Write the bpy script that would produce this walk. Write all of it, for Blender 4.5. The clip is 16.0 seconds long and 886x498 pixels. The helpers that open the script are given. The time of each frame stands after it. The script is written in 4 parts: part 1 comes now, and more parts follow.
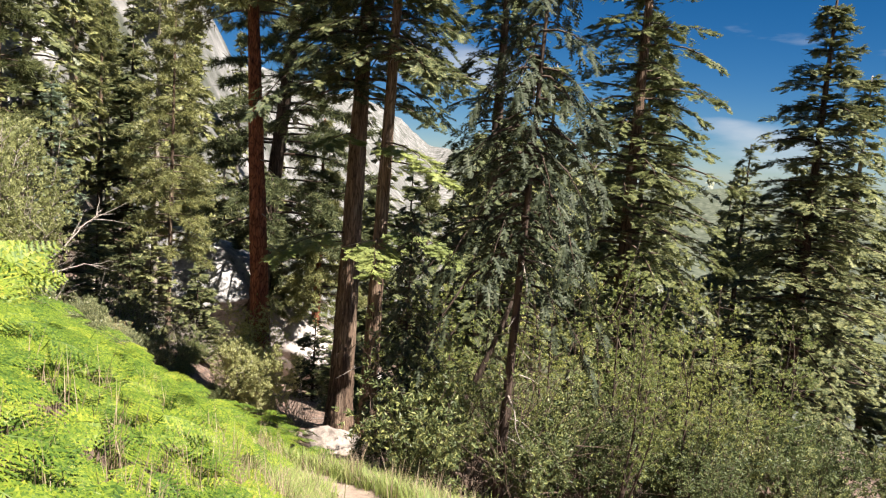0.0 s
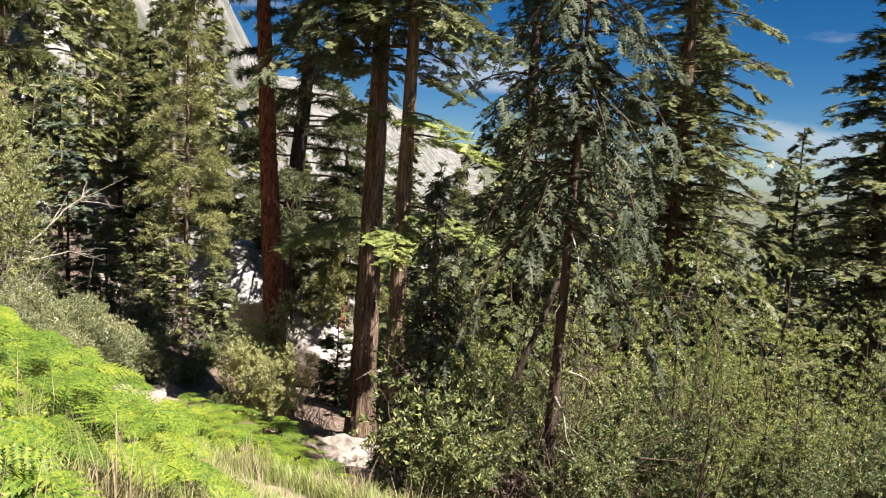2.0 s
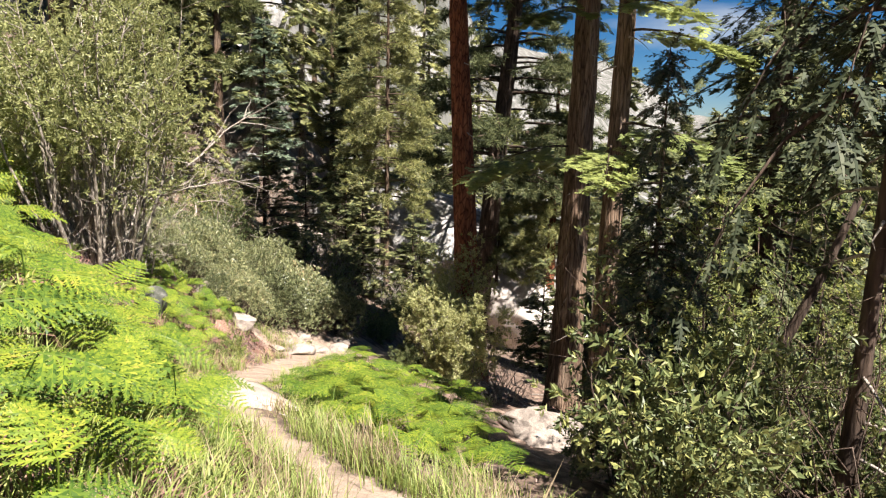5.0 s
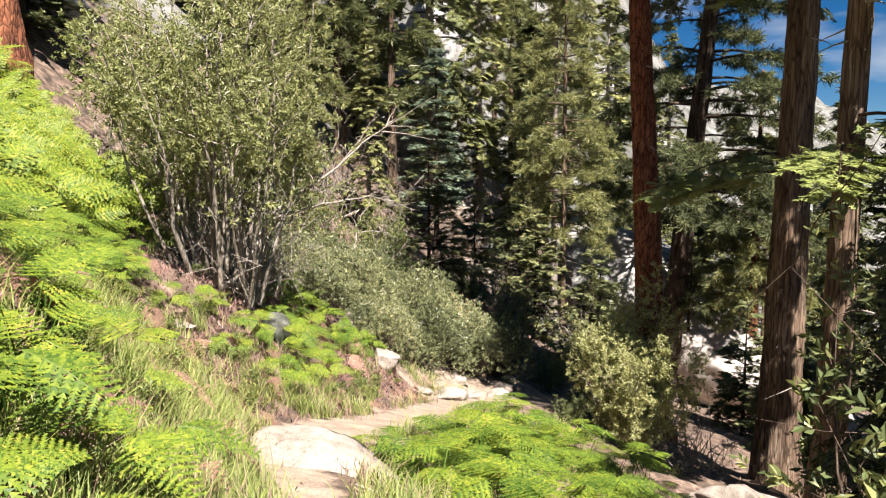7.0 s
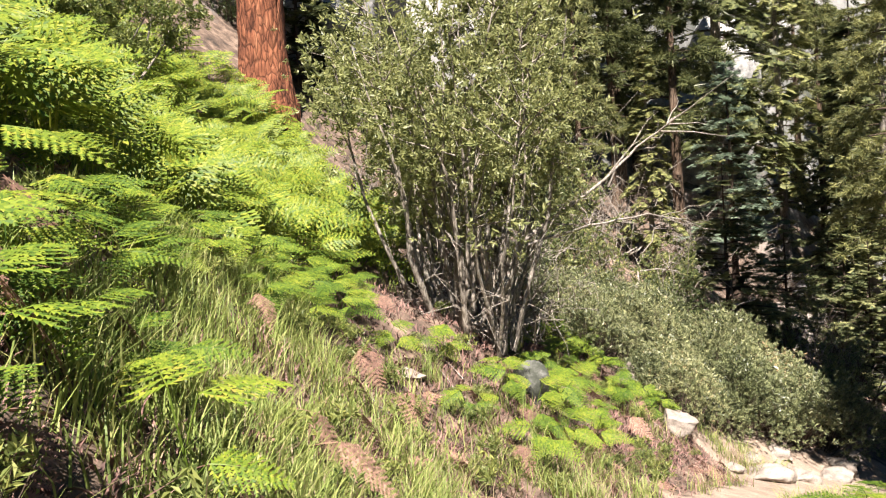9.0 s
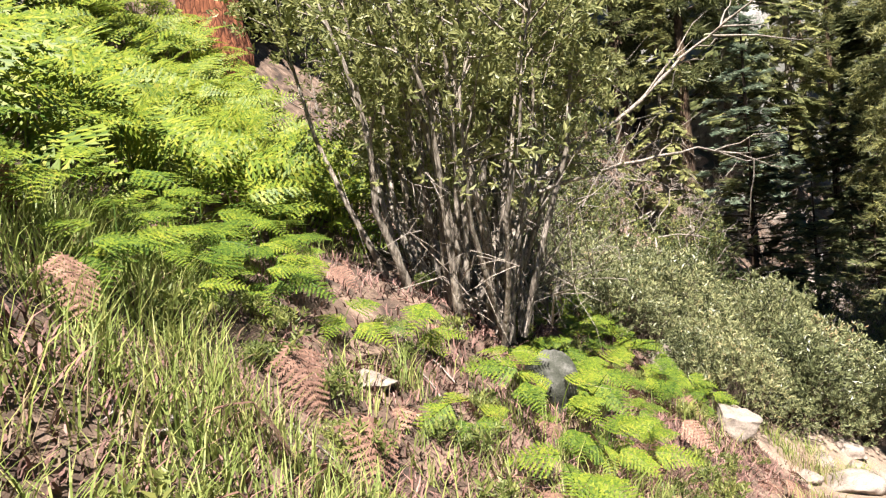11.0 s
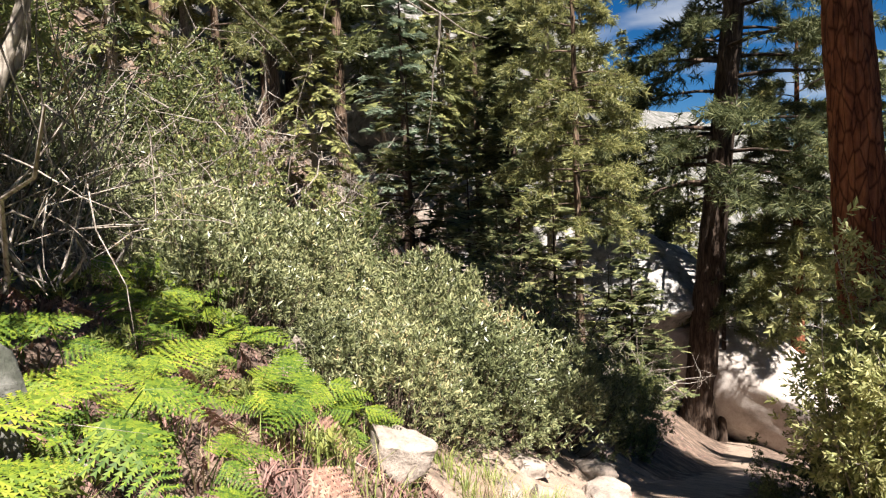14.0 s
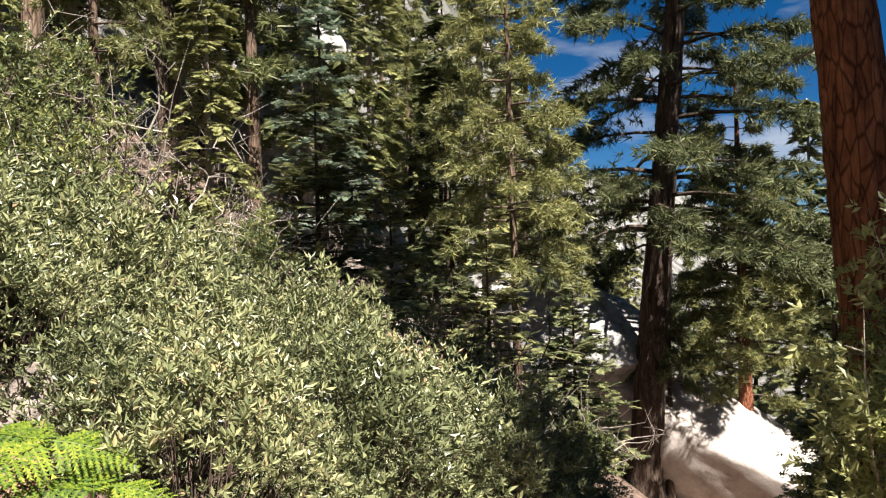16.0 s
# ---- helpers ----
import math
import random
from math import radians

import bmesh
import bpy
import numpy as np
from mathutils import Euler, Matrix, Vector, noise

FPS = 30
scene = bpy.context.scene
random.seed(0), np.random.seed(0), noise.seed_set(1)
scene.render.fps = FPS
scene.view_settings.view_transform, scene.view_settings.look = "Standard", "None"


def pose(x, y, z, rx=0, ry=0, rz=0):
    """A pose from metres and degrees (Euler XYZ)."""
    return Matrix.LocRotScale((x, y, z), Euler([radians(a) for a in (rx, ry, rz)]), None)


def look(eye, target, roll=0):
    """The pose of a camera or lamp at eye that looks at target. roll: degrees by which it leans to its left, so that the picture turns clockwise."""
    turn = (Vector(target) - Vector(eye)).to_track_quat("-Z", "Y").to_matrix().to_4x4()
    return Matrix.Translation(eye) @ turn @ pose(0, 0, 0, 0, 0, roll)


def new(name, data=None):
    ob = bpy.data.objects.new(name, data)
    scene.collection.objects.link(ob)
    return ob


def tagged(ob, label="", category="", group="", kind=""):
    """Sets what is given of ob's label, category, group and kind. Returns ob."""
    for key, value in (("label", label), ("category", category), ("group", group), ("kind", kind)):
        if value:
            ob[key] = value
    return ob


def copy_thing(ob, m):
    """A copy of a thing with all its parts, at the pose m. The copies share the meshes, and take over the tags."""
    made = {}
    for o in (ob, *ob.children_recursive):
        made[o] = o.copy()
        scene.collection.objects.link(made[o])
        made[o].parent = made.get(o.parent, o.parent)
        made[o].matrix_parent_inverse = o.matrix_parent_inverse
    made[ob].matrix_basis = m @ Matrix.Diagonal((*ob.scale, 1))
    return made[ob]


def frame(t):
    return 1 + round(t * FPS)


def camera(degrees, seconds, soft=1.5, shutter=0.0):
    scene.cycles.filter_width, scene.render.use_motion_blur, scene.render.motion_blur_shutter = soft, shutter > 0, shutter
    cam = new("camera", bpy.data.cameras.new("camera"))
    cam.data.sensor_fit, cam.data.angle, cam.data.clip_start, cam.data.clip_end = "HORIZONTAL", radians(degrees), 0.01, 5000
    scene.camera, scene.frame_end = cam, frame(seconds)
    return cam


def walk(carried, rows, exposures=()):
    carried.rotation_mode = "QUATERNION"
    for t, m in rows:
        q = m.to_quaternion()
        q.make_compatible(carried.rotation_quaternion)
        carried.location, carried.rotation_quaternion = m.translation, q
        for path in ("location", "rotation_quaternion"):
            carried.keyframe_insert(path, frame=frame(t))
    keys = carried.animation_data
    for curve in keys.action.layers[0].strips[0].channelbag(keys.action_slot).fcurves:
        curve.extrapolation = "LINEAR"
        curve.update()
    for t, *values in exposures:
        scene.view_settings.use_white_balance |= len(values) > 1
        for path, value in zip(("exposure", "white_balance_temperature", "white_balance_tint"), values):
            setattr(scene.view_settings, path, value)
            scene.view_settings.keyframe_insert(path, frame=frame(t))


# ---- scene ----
cam = camera(61.2, 16.0, soft=1.2)
METRES, EYE, TILT, LEAN, TURN = 24.0, 1.5, -7.0, -4.0, 0.0
ROWS = [
    (0.0, 0.0, 0.0, 0.0, -0.0, 0.0, -0.0),
    (0.5, 0.0026, 0.0295, -0.0085, 2.55, -0.45, 0.08),
    (1.0, 0.0007, 0.0634, -0.0162, 3.79, -0.4, 0.34),
    (1.5, 0.001, 0.0965, -0.0228, 3.76, 0.08, 0.67),
    (2.0, 0.0001, 0.1212, -0.0274, 2.36, 0.49, 0.7),
    (2.5, 0.0029, 0.1528, -0.0342, 2.27, 0.05, -0.1),
    (3.0, 0.0044, 0.1749, -0.0403, 4.5, -0.82, -0.78),
    (3.5, 0.0069, 0.2048, -0.0465, 7.99, -1.81, -1.32),
    (4.0, -0.0011, 0.2374, -0.0523, 13.0, -2.6, -0.6),
    (6.5, -0.031, 0.387, -0.0772, 26.85, 0.66, 0.01),
    (7.0, -0.042, 0.4168, -0.0814, 32.84, 1.67, -0.15),
    (7.5, -0.0531, 0.446, -0.0845, 39.08, 2.82, -0.06),
    (8.0, -0.0706, 0.4699, -0.0872, 44.97, 3.96, 0.17),
    (8.5, -0.0907, 0.495, -0.0894, 50.28, 5.02, 0.31),
    (9.0, -0.1143, 0.5149, -0.0904, 54.48, 5.66, 0.3),
    (11.5, -0.2411, 0.6146, -0.0936, 53.18, 3.89, 3.16),
    (12.0, -0.2648, 0.6361, -0.096, 48.12, 3.37, 3.88),
    (12.5, -0.2827, 0.6604, -0.0987, 42.66, 2.89, 4.04),
    (13.0, -0.2997, 0.6848, -0.1022, 36.53, 3.12, 3.4),
    (13.5, -0.3117, 0.7156, -0.1073, 31.48, 3.48, 2.85),
    (14.0, -0.3234, 0.7471, -0.1103, 28.24, 3.92, 2.54),
    (14.5, -0.3298, 0.778, -0.114, 26.07, 4.36, 2.27),
    (15.0, -0.3372, 0.8069, -0.1194, 26.42, 5.21, 1.61),
    (15.5, -0.3466, 0.8368, -0.1233, 27.75, 6.47, 2.18),
    (16.0, -0.3597, 0.8624, -0.1266, 23.59, 8.41, 2.76),
]
walk(cam, [(t, pose(0, 0, EYE, TILT, LEAN, TURN) @ pose(METRES * x, METRES * y, METRES * z, 90 + pitch, roll, yaw)) for t, x, y, z, yaw, pitch, roll in ROWS])


# ---- light ----
SUN_AZ, SUN_EL = radians(126), radians(58)   # azimuth clockwise from +y
world = bpy.data.worlds.new("sky")
scene.world = world
world.use_nodes = True
wn, wl = world.node_tree.nodes, world.node_tree.links
bg = wn["Background"]
sky = wn.new("ShaderNodeTexSky")
sky.sky_type = "NISHITA"
sky.sun_disc = False
sky.sun_elevation, sky.sun_rotation = SUN_EL, SUN_AZ
sky.altitude, sky.air_density, sky.dust_density, sky.ozone_density = 3000, 1.0, 0.0, 6.0
w_co = wn.new("ShaderNodeTexCoord")
w_map = wn.new("ShaderNodeMapping")
w_map.inputs["Scale"].default_value = (1.2, 1.2, 5.0)
w_noise = wn.new("ShaderNodeTexNoise")
w_noise.inputs["Scale"].default_value, w_noise.inputs["Detail"].default_value = 2.6, 7
w_ramp = wn.new("ShaderNodeValToRGB")
w_ramp.color_ramp.elements[0].position, w_ramp.color_ramp.elements[1].position = 0.55, 0.72
w_ramp.color_ramp.elements[1].color = (0.75, 0.75, 0.75, 1)
w_mix = wn.new("ShaderNodeMix")
w_mix.data_type = "RGBA"
w_mix.inputs["B"].default_value = (10.0, 10.3, 10.8, 1)
wl.new(w_co.outputs["Generated"], w_map.inputs["Vector"])
wl.new(w_map.outputs["Vector"], w_noise.inputs["Vector"])
wl.new(w_noise.outputs["Fac"], w_ramp.inputs["Fac"])
wl.new(w_ramp.outputs["Color"], w_mix.inputs["Factor"])
w_sat = wn.new("ShaderNodeHueSaturation")
w_sat.inputs["Saturation"].default_value = 1.3
wl.new(sky.outputs["Color"], w_sat.inputs["Color"])
wl.new(w_sat.outputs["Color"], w_mix.inputs["A"])
wl.new(w_mix.outputs["Result"], bg.inputs["Color"])
bg.inputs["Strength"].default_value = 0.0215
lamp = bpy.data.lights.new("sun", "SUN")
lamp.energy, lamp.angle, lamp.color = 5.0, radians(0.53), (1.0, 0.93, 0.86)
sun_dir = Vector((math.sin(SUN_AZ) * math.cos(SUN_EL), math.cos(SUN_AZ) * math.cos(SUN_EL), math.sin(SUN_EL)))
sun = new("sun", lamp)
sun.matrix_world = look(sun_dir * 60, (0, 0, 0))
scene.view_settings.exposure = 1.9


# ---- materials ----
def material(name):
    m = bpy.data.materials.new(name)
    m.use_nodes = True
    return m, m.node_tree.nodes, m.node_tree.links, m.node_tree.nodes["Principled BSDF"]


def ramp(n, stops):
    r = n.new("ShaderNodeValToRGB")
    e = r.color_ramp.elements
    while len(e) < len(stops):
        e.new(0.5)
    for i, (p, c) in enumerate(stops):
        e[i].position, e[i].color = p, (*c, 1)
    return r


def tex_noise(n, l, scale, detail=6, stretch=(1, 1, 1), rough=0.6):
    co = n.new("ShaderNodeTexCoord")
    mp = n.new("ShaderNodeMapping")
    mp.inputs["Scale"].default_value = stretch
    t = n.new("ShaderNodeTexNoise")
    t.inputs["Scale"].default_value, t.inputs["Detail"].default_value, t.inputs["Roughness"].default_value = scale, detail, rough
    l.new(co.outputs["Object"], mp.inputs["Vector"])
    l.new(mp.outputs["Vector"], t.inputs["Vector"])
    return t


def add_bump(n, l, p, height, strength, distance):
    b = n.new("ShaderNodeBump")
    b.inputs["Strength"].default_value, b.inputs["Distance"].default_value = strength, distance
    l.new(height, b.inputs["Height"])
    l.new(b.outputs["Normal"], p.inputs["Normal"])


def leaf_mat(name, stops, rough=0.5, through_light=0.3, gloss=0.4):
    """Leaves: colour varies leaf by leaf and plant by plant, and light shines through."""
    m, n, l, p = material(name)
    geo, inf = n.new("ShaderNodeNewGeometry"), n.new("ShaderNodeObjectInfo")
    mx = n.new("ShaderNodeMath")
    mx.operation = "MULTIPLY_ADD"
    mx.inputs[1].default_value = 0.35
    half = n.new("ShaderNodeMath")
    half.operation = "MULTIPLY"
    half.inputs[1].default_value = 0.65
    l.new(geo.outputs["Random Per Island"], half.inputs[0])
    l.new(inf.outputs["Random"], mx.inputs[0])
    l.new(half.outputs[0], mx.inputs[2])
    r = ramp(n, [(p0, (c[0], c[1] * 0.96, c[2] + 0.022 * min(1, c[1] / 0.15))) for p0, c in stops])
    l.new(mx.outputs[0], r.inputs["Fac"])
    l.new(r.outputs["Color"], p.inputs["Base Color"])
    p.inputs["Roughness"].default_value = rough
    p.inputs["Specular IOR Level"].default_value = gloss
    tr = n.new("ShaderNodeBsdfTranslucent")
    l.new(r.outputs["Color"], tr.inputs["Color"])
    mix = n.new("ShaderNodeMixShader")
    mix.inputs["Fac"].default_value = through_light
    l.new(p.outputs["BSDF"], mix.inputs[1])
    l.new(tr.outputs["BSDF"], mix.inputs[2])
    l.new(mix.outputs["Shader"], n["Material Output"].inputs["Surface"])
    return m


def bark_mat(name, furrow, plate, pale, scale=5.0, stretch=0.16, bump=0.8, crack=(0.35, 0.33, 0.32)):
    m, n, l, p = material(name)
    t = tex_noise(n, l, scale, 8, (1, 1, stretch), 0.68)
    v = n.new("ShaderNodeTexVoronoi")
    v.feature = "DISTANCE_TO_EDGE"
    v.inputs["Scale"].default_value = scale * 1.5
    l.new(t.inputs["Vector"].links[0].from_socket, v.inputs["Vector"])
    big = tex_noise(n, l, 0.9, 4)
    r = ramp(n, [(0.30, furrow), (0.5, plate), (0.72, pale)])
    l.new(t.outputs["Fac"], r.inputs["Fac"])
    dk = ramp(n, [(0.0, crack), (0.12, (1, 1, 1))])
    l.new(v.outputs["Distance"], dk.inputs["Fac"])
    mul = n.new("ShaderNodeMix")
    mul.data_type, mul.blend_type = "RGBA", "MULTIPLY"
    mul.inputs["Factor"].default_value = 0.8
    l.new(r.outputs["Color"], mul.inputs["A"])
    l.new(dk.outputs["Color"], mul.inputs["B"])
    st = ramp(n, [(0.35, (0.7, 0.7, 0.72)), (0.65, (1.1, 1.05, 1.0))])
    l.new(big.outputs["Fac"], st.inputs["Fac"])
    mul2 = n.new("ShaderNodeMix")
    mul2.data_type, mul2.blend_type = "RGBA", "MULTIPLY"
    mul2.inputs["Factor"].default_value = 0.7
    l.new(mul.outputs["Result"], mul2.inputs["A"])
    l.new(st.outputs["Color"], mul2.inputs["B"])
    l.new(mul2.outputs["Result"], p.inputs["Base Color"])
    p.inputs["Roughness"].default_value = 0.92
    p.inputs["Specular IOR Level"].default_value = 0.2
    sm = n.new("ShaderNodeMath")
    sm.operation = "ADD"
    l.new(t.outputs["Fac"], sm.inputs[0])
    l.new(v.outputs["Distance"], sm.inputs[1])
    add_bump(n, l, p, sm.outputs[0], bump, 0.06)
    return m


def stone_mat(name, dark, mid, pale, scale=2.6):
    m, n, l, p = material(name)
    t = tex_noise(n, l, scale, 9, (1, 1, 1), 0.65)
    g = tex_noise(n, l, 38, 3)
    r = ramp(n, [(0.32, dark), (0.48, mid), (0.68, pale)])
    l.new(t.outputs["Fac"], r.inputs["Fac"])
    sp = ramp(n, [(0.36, (0.45, 0.44, 0.43)), (0.5, (1, 1, 1))])
    l.new(g.outputs["Fac"], sp.inputs["Fac"])
    mul = n.new("ShaderNodeMix")
    mul.data_type, mul.blend_type = "RGBA", "MULTIPLY"
    mul.inputs["Factor"].default_value = 0.55
    l.new(r.outputs["Color"], mul.inputs["A"])
    l.new(sp.outputs["Color"], mul.inputs["B"])
    l.new(mul.outputs["Result"], p.inputs["Base Color"])
    p.inputs["Roughness"].default_value = 0.85
    add_bump(n, l, p, t.outputs["Fac"], 0.9, 0.06)
    return m


BARK_RED = bark_mat("red_brown_plated_bark", (0.045, 0.018, 0.012), (0.23, 0.085, 0.045), (0.40, 0.175, 0.095), 7.0, 0.24, 1.0, (0.10, 0.09, 0.085))
BARK_GREY = bark_mat("grey_brown_bark", (0.05, 0.034, 0.024), (0.17, 0.115, 0.08), (0.34, 0.26, 0.19), 8.0, 0.10, 1.0, (0.15, 0.14, 0.13))
BARK_DARK = bark_mat("dark_bark", (0.022, 0.016, 0.013), (0.07, 0.05, 0.038), (0.15, 0.11, 0.085))
BARK_PALE = bark_mat("pale_grey_bark", (0.12, 0.10, 0.085), (0.32, 0.28, 0.24), (0.52, 0.47, 0.41), 14, 0.3, 0.4)
STEM = bark_mat("grey_brown_stem_bark", (0.09, 0.075, 0.06), (0.29, 0.255, 0.21), (0.54, 0.49, 0.43), 13, 0.25, 0.5)
WOOD_DEAD = bark_mat("weathered_dead_wood", (0.16, 0.14, 0.12), (0.34, 0.30, 0.26), (0.52, 0.48, 0.43), 16, 0.4, 0.3)
TWIG = bark_mat("brown_twig_bark", (0.04, 0.028, 0.02), (0.11, 0.08, 0.06), (0.2, 0.15, 0.12), 20, 0.4, 0.3)
GRANITE = stone_mat("pale_granite", (0.11, 0.105, 0.10), (0.29, 0.28, 0.27), (0.45, 0.43, 0.41))
SLAB = stone_mat("bleached_pinkish_granite", (0.24, 0.205, 0.18), (0.36, 0.32, 0.29), (0.46, 0.42, 0.385), 1.2)
GRANITE_WARM = stone_mat("warm_granite", (0.13, 0.105, 0.09), (0.26, 0.215, 0.18), (0.37, 0.315, 0.27), 3.4)
MOSSY = stone_mat("mossy_granite", (0.02, 0.025, 0.013), (0.05, 0.052, 0.04), (0.17, 0.165, 0.15), 5.0)
FIR = leaf_mat("fir_needles", [(0.0, (0.02, 0.032, 0.008)), (0.45, (0.092, 0.112, 0.032)), (0.8, (0.205, 0.215, 0.066)), (1.0, (0.37, 0.36, 0.13))], 0.55, 0.3, 0.2)
FIR_BLUE = leaf_mat("blue_green_fir_needles", [(0.0, (0.035, 0.06, 0.035)), (0.5, (0.13, 0.19, 0.11)), (1.0, (0.30, 0.36, 0.21))], 0.45, 0.3, 0.35)
PINE = leaf_mat("pine_needles", [(0.0, (0.03, 0.042, 0.008)), (0.5, (0.145, 0.165, 0.04)), (1.0, (0.37, 0.365, 0.11))], 0.42, 0.32, 0.3)
CEDAR = leaf_mat("cedar_sprays", [(0.0, (0.09, 0.12, 0.025)), (0.5, (0.2, 0.245, 0.05)), (1.0, (0.32, 0.36, 0.08))], 0.5, 0.3)
WILLOW = leaf_mat("grey_green_leaves", [(0.0, (0.13, 0.16, 0.04)), (0.5, (0.32, 0.345, 0.11)), (1.0, (0.52, 0.52, 0.23))], 0.42, 0.48)
MAT_LEAF = leaf_mat("leathery_olive_leaves", [(0.0, (0.04, 0.05, 0.014)), (0.5, (0.145, 0.17, 0.052)), (0.90, (0.33, 0.34, 0.14)), (1.0, (0.34, 0.20, 0.09))], 0.36, 0.12, 0.4)
THICKET = leaf_mat("thicket_leaves", [(0.0, (0.03, 0.05, 0.01)), (0.55, (0.11, 0.14, 0.03)), (1.0, (0.34, 0.35, 0.09))], 0.45, 0.25, 0.3)
# shade painted into the needle colour; the last stop is dead brown sprays
SHADY = leaf_mat("shade_darkened_needles", [(0.0, (0.016, 0.024, 0.008)), (0.6, (0.045, 0.058, 0.02)), (0.9, (0.10, 0.11, 0.04)), (1.0, (0.15, 0.11, 0.06))], 0.6, 0.12, 0.2)
BROAD = leaf_mat("fresh_green_leaves", [(0.0, (0.05, 0.08, 0.012)), (0.5, (0.18, 0.22, 0.04)), (1.0, (0.38, 0.39, 0.09))], 0.45, 0.38, 0.3)
FERN = leaf_mat("bracken_green", [(0.0, (0.018, 0.048, 0.0)), (0.3, (0.07, 0.13, 0.0)), (0.7, (0.185, 0.248, 0.002)), (0.92, (0.29, 0.31, 0.02)), (1.0, (0.34, 0.25, 0.04))], 0.5, 0.34, 0.25)
GRASS = leaf_mat("green_grass", [(0.0, (0.09, 0.14, 0.018)), (0.6, (0.26, 0.33, 0.06)), (1.0, (0.46, 0.45, 0.15))], 0.5, 0.42)
STRAW = leaf_mat("dry_grass", [(0.0, (0.16, 0.12, 0.06)), (0.6, (0.34, 0.27, 0.14)), (1.0, (0.52, 0.44, 0.28))], 0.6, 0.3)
LITTER = leaf_mat("fallen_needles", [(0.0, (0.07, 0.04, 0.025)), (0.6, (0.26, 0.15, 0.10)), (1.0, (0.5, 0.36, 0.27))], 0.8, 0.0)


def ground_mat():
    m, n, l, p = material("forest_soil")
    big, mid, fine = tex_noise(n, l, 0.35, 5), tex_noise(n, l, 3.2, 8), tex_noise(n, l, 45, 5)
    soil = ramp(n, [(0.34, (0.035, 0.024, 0.018)), (0.5, (0.12, 0.08, 0.058)), (0.7, (0.30, 0.215, 0.165))])
    sand = ramp(n, [(0.3, (0.17, 0.125, 0.095)), (0.55, (0.29, 0.22, 0.17)), (0.75, (0.38, 0.30, 0.24))])
    rock = ramp(n, [(0.38, (0.045, 0.05, 0.035)), (0.50, (0.13, 0.128, 0.12)), (0.66, (0.29, 0.283, 0.275))])
    for r in (soil, sand):
        l.new(mid.outputs["Fac"], r.inputs["Fac"])
    far = tex_noise(n, l, 0.09, 9, (1, 1, 0.35), 0.7)
    l.new(far.outputs["Fac"], rock.inputs["Fac"])
    last = soil.outputs["Color"]
    wood = ramp(n, [(0.35, (0.02, 0.028, 0.016)), (0.5, (0.055, 0.068, 0.04)), (0.7, (0.14, 0.145, 0.11))])
    l.new(far.outputs["Fac"], wood.inputs["Fac"])
    for name, r in (("sand", sand), ("rock", rock), ("wood", wood)):
        at = n.new("ShaderNodeAttribute")
        at.attribute_name = name
        edge = n.new("ShaderNodeMath")
        edge.operation = "MULTIPLY_ADD"
        edge.inputs[1].default_value = 0.9
        l.new(mid.outputs["Fac"] if name == "sand" else big.outputs["Fac"], edge.inputs[0])
        l.new(at.outputs["Fac"], edge.inputs[2])
        st = ramp(n, [(0.80, (0, 0, 0)), (1.05 - 0.06, (1, 1, 1))])
        l.new(edge.outputs[0], st.inputs["Fac"])
        mx = n.new("ShaderNodeMix")
        mx.data_type = "RGBA"
        l.new(st.outputs["Color"], mx.inputs["Factor"])
        l.new(last, mx.inputs["A"])
        l.new(r.outputs["Color"], mx.inputs["B"])
        last = mx.outputs["Result"]
    sp = ramp(n, [(0.35, (0.55, 0.53, 0.5)), (0.6, (1.1, 1.08, 1.05))])
    l.new(fine.outputs["Fac"], sp.inputs["Fac"])
    mul = n.new("ShaderNodeMix")
    mul.data_type, mul.blend_type = "RGBA", "MULTIPLY"
    mul.inputs["Factor"].default_value = 0.8
    l.new(last, mul.inputs["A"])
    l.new(sp.outputs["Color"], mul.inputs["B"])
    l.new(mul.outputs["Result"], p.inputs["Base Color"])
    p.inputs["Roughness"].default_value = 0.95
    add_bump(n, l, p, mid.outputs["Fac"], 0.7, 0.08)
    return m


SOIL = ground_mat()

# ---- the lie of the land ----
TRAIL_Y = np.array([-40, -8, 0, 5.5, 9.7, 12, 14.4, 16, 18.9, 22, 25.5, 30, 38, 55, 90, 400])
TRAIL_X = np.array([0.5, 0, 0, 0.1, -0.8, -2.5, -5.5, -6.9, -7.7, -8.8, -9.6, -9.4, -9.4, -11.6, -14, -30])
TRAIL_Z = np.array([13, 2.8, 0, -1.94, -3.2, -3.84, -4.4, -4.9, -5.75, -6.6, -7.5, -8.85, -11.3, -16.3, -23, -75])


def bumps(x, y):
    return (0.10 * np.sin(1.3 * x + 0.7 * y) * np.sin(0.9 * y - 0.5 * x + 1) + 0.05 * np.sin(3.1 * x - 1.7 * y) * np.sin(2.3 * y + 0.8 * x)
            + 0.025 * np.sin(6.3 * x + 4.1 * y + 0.4))


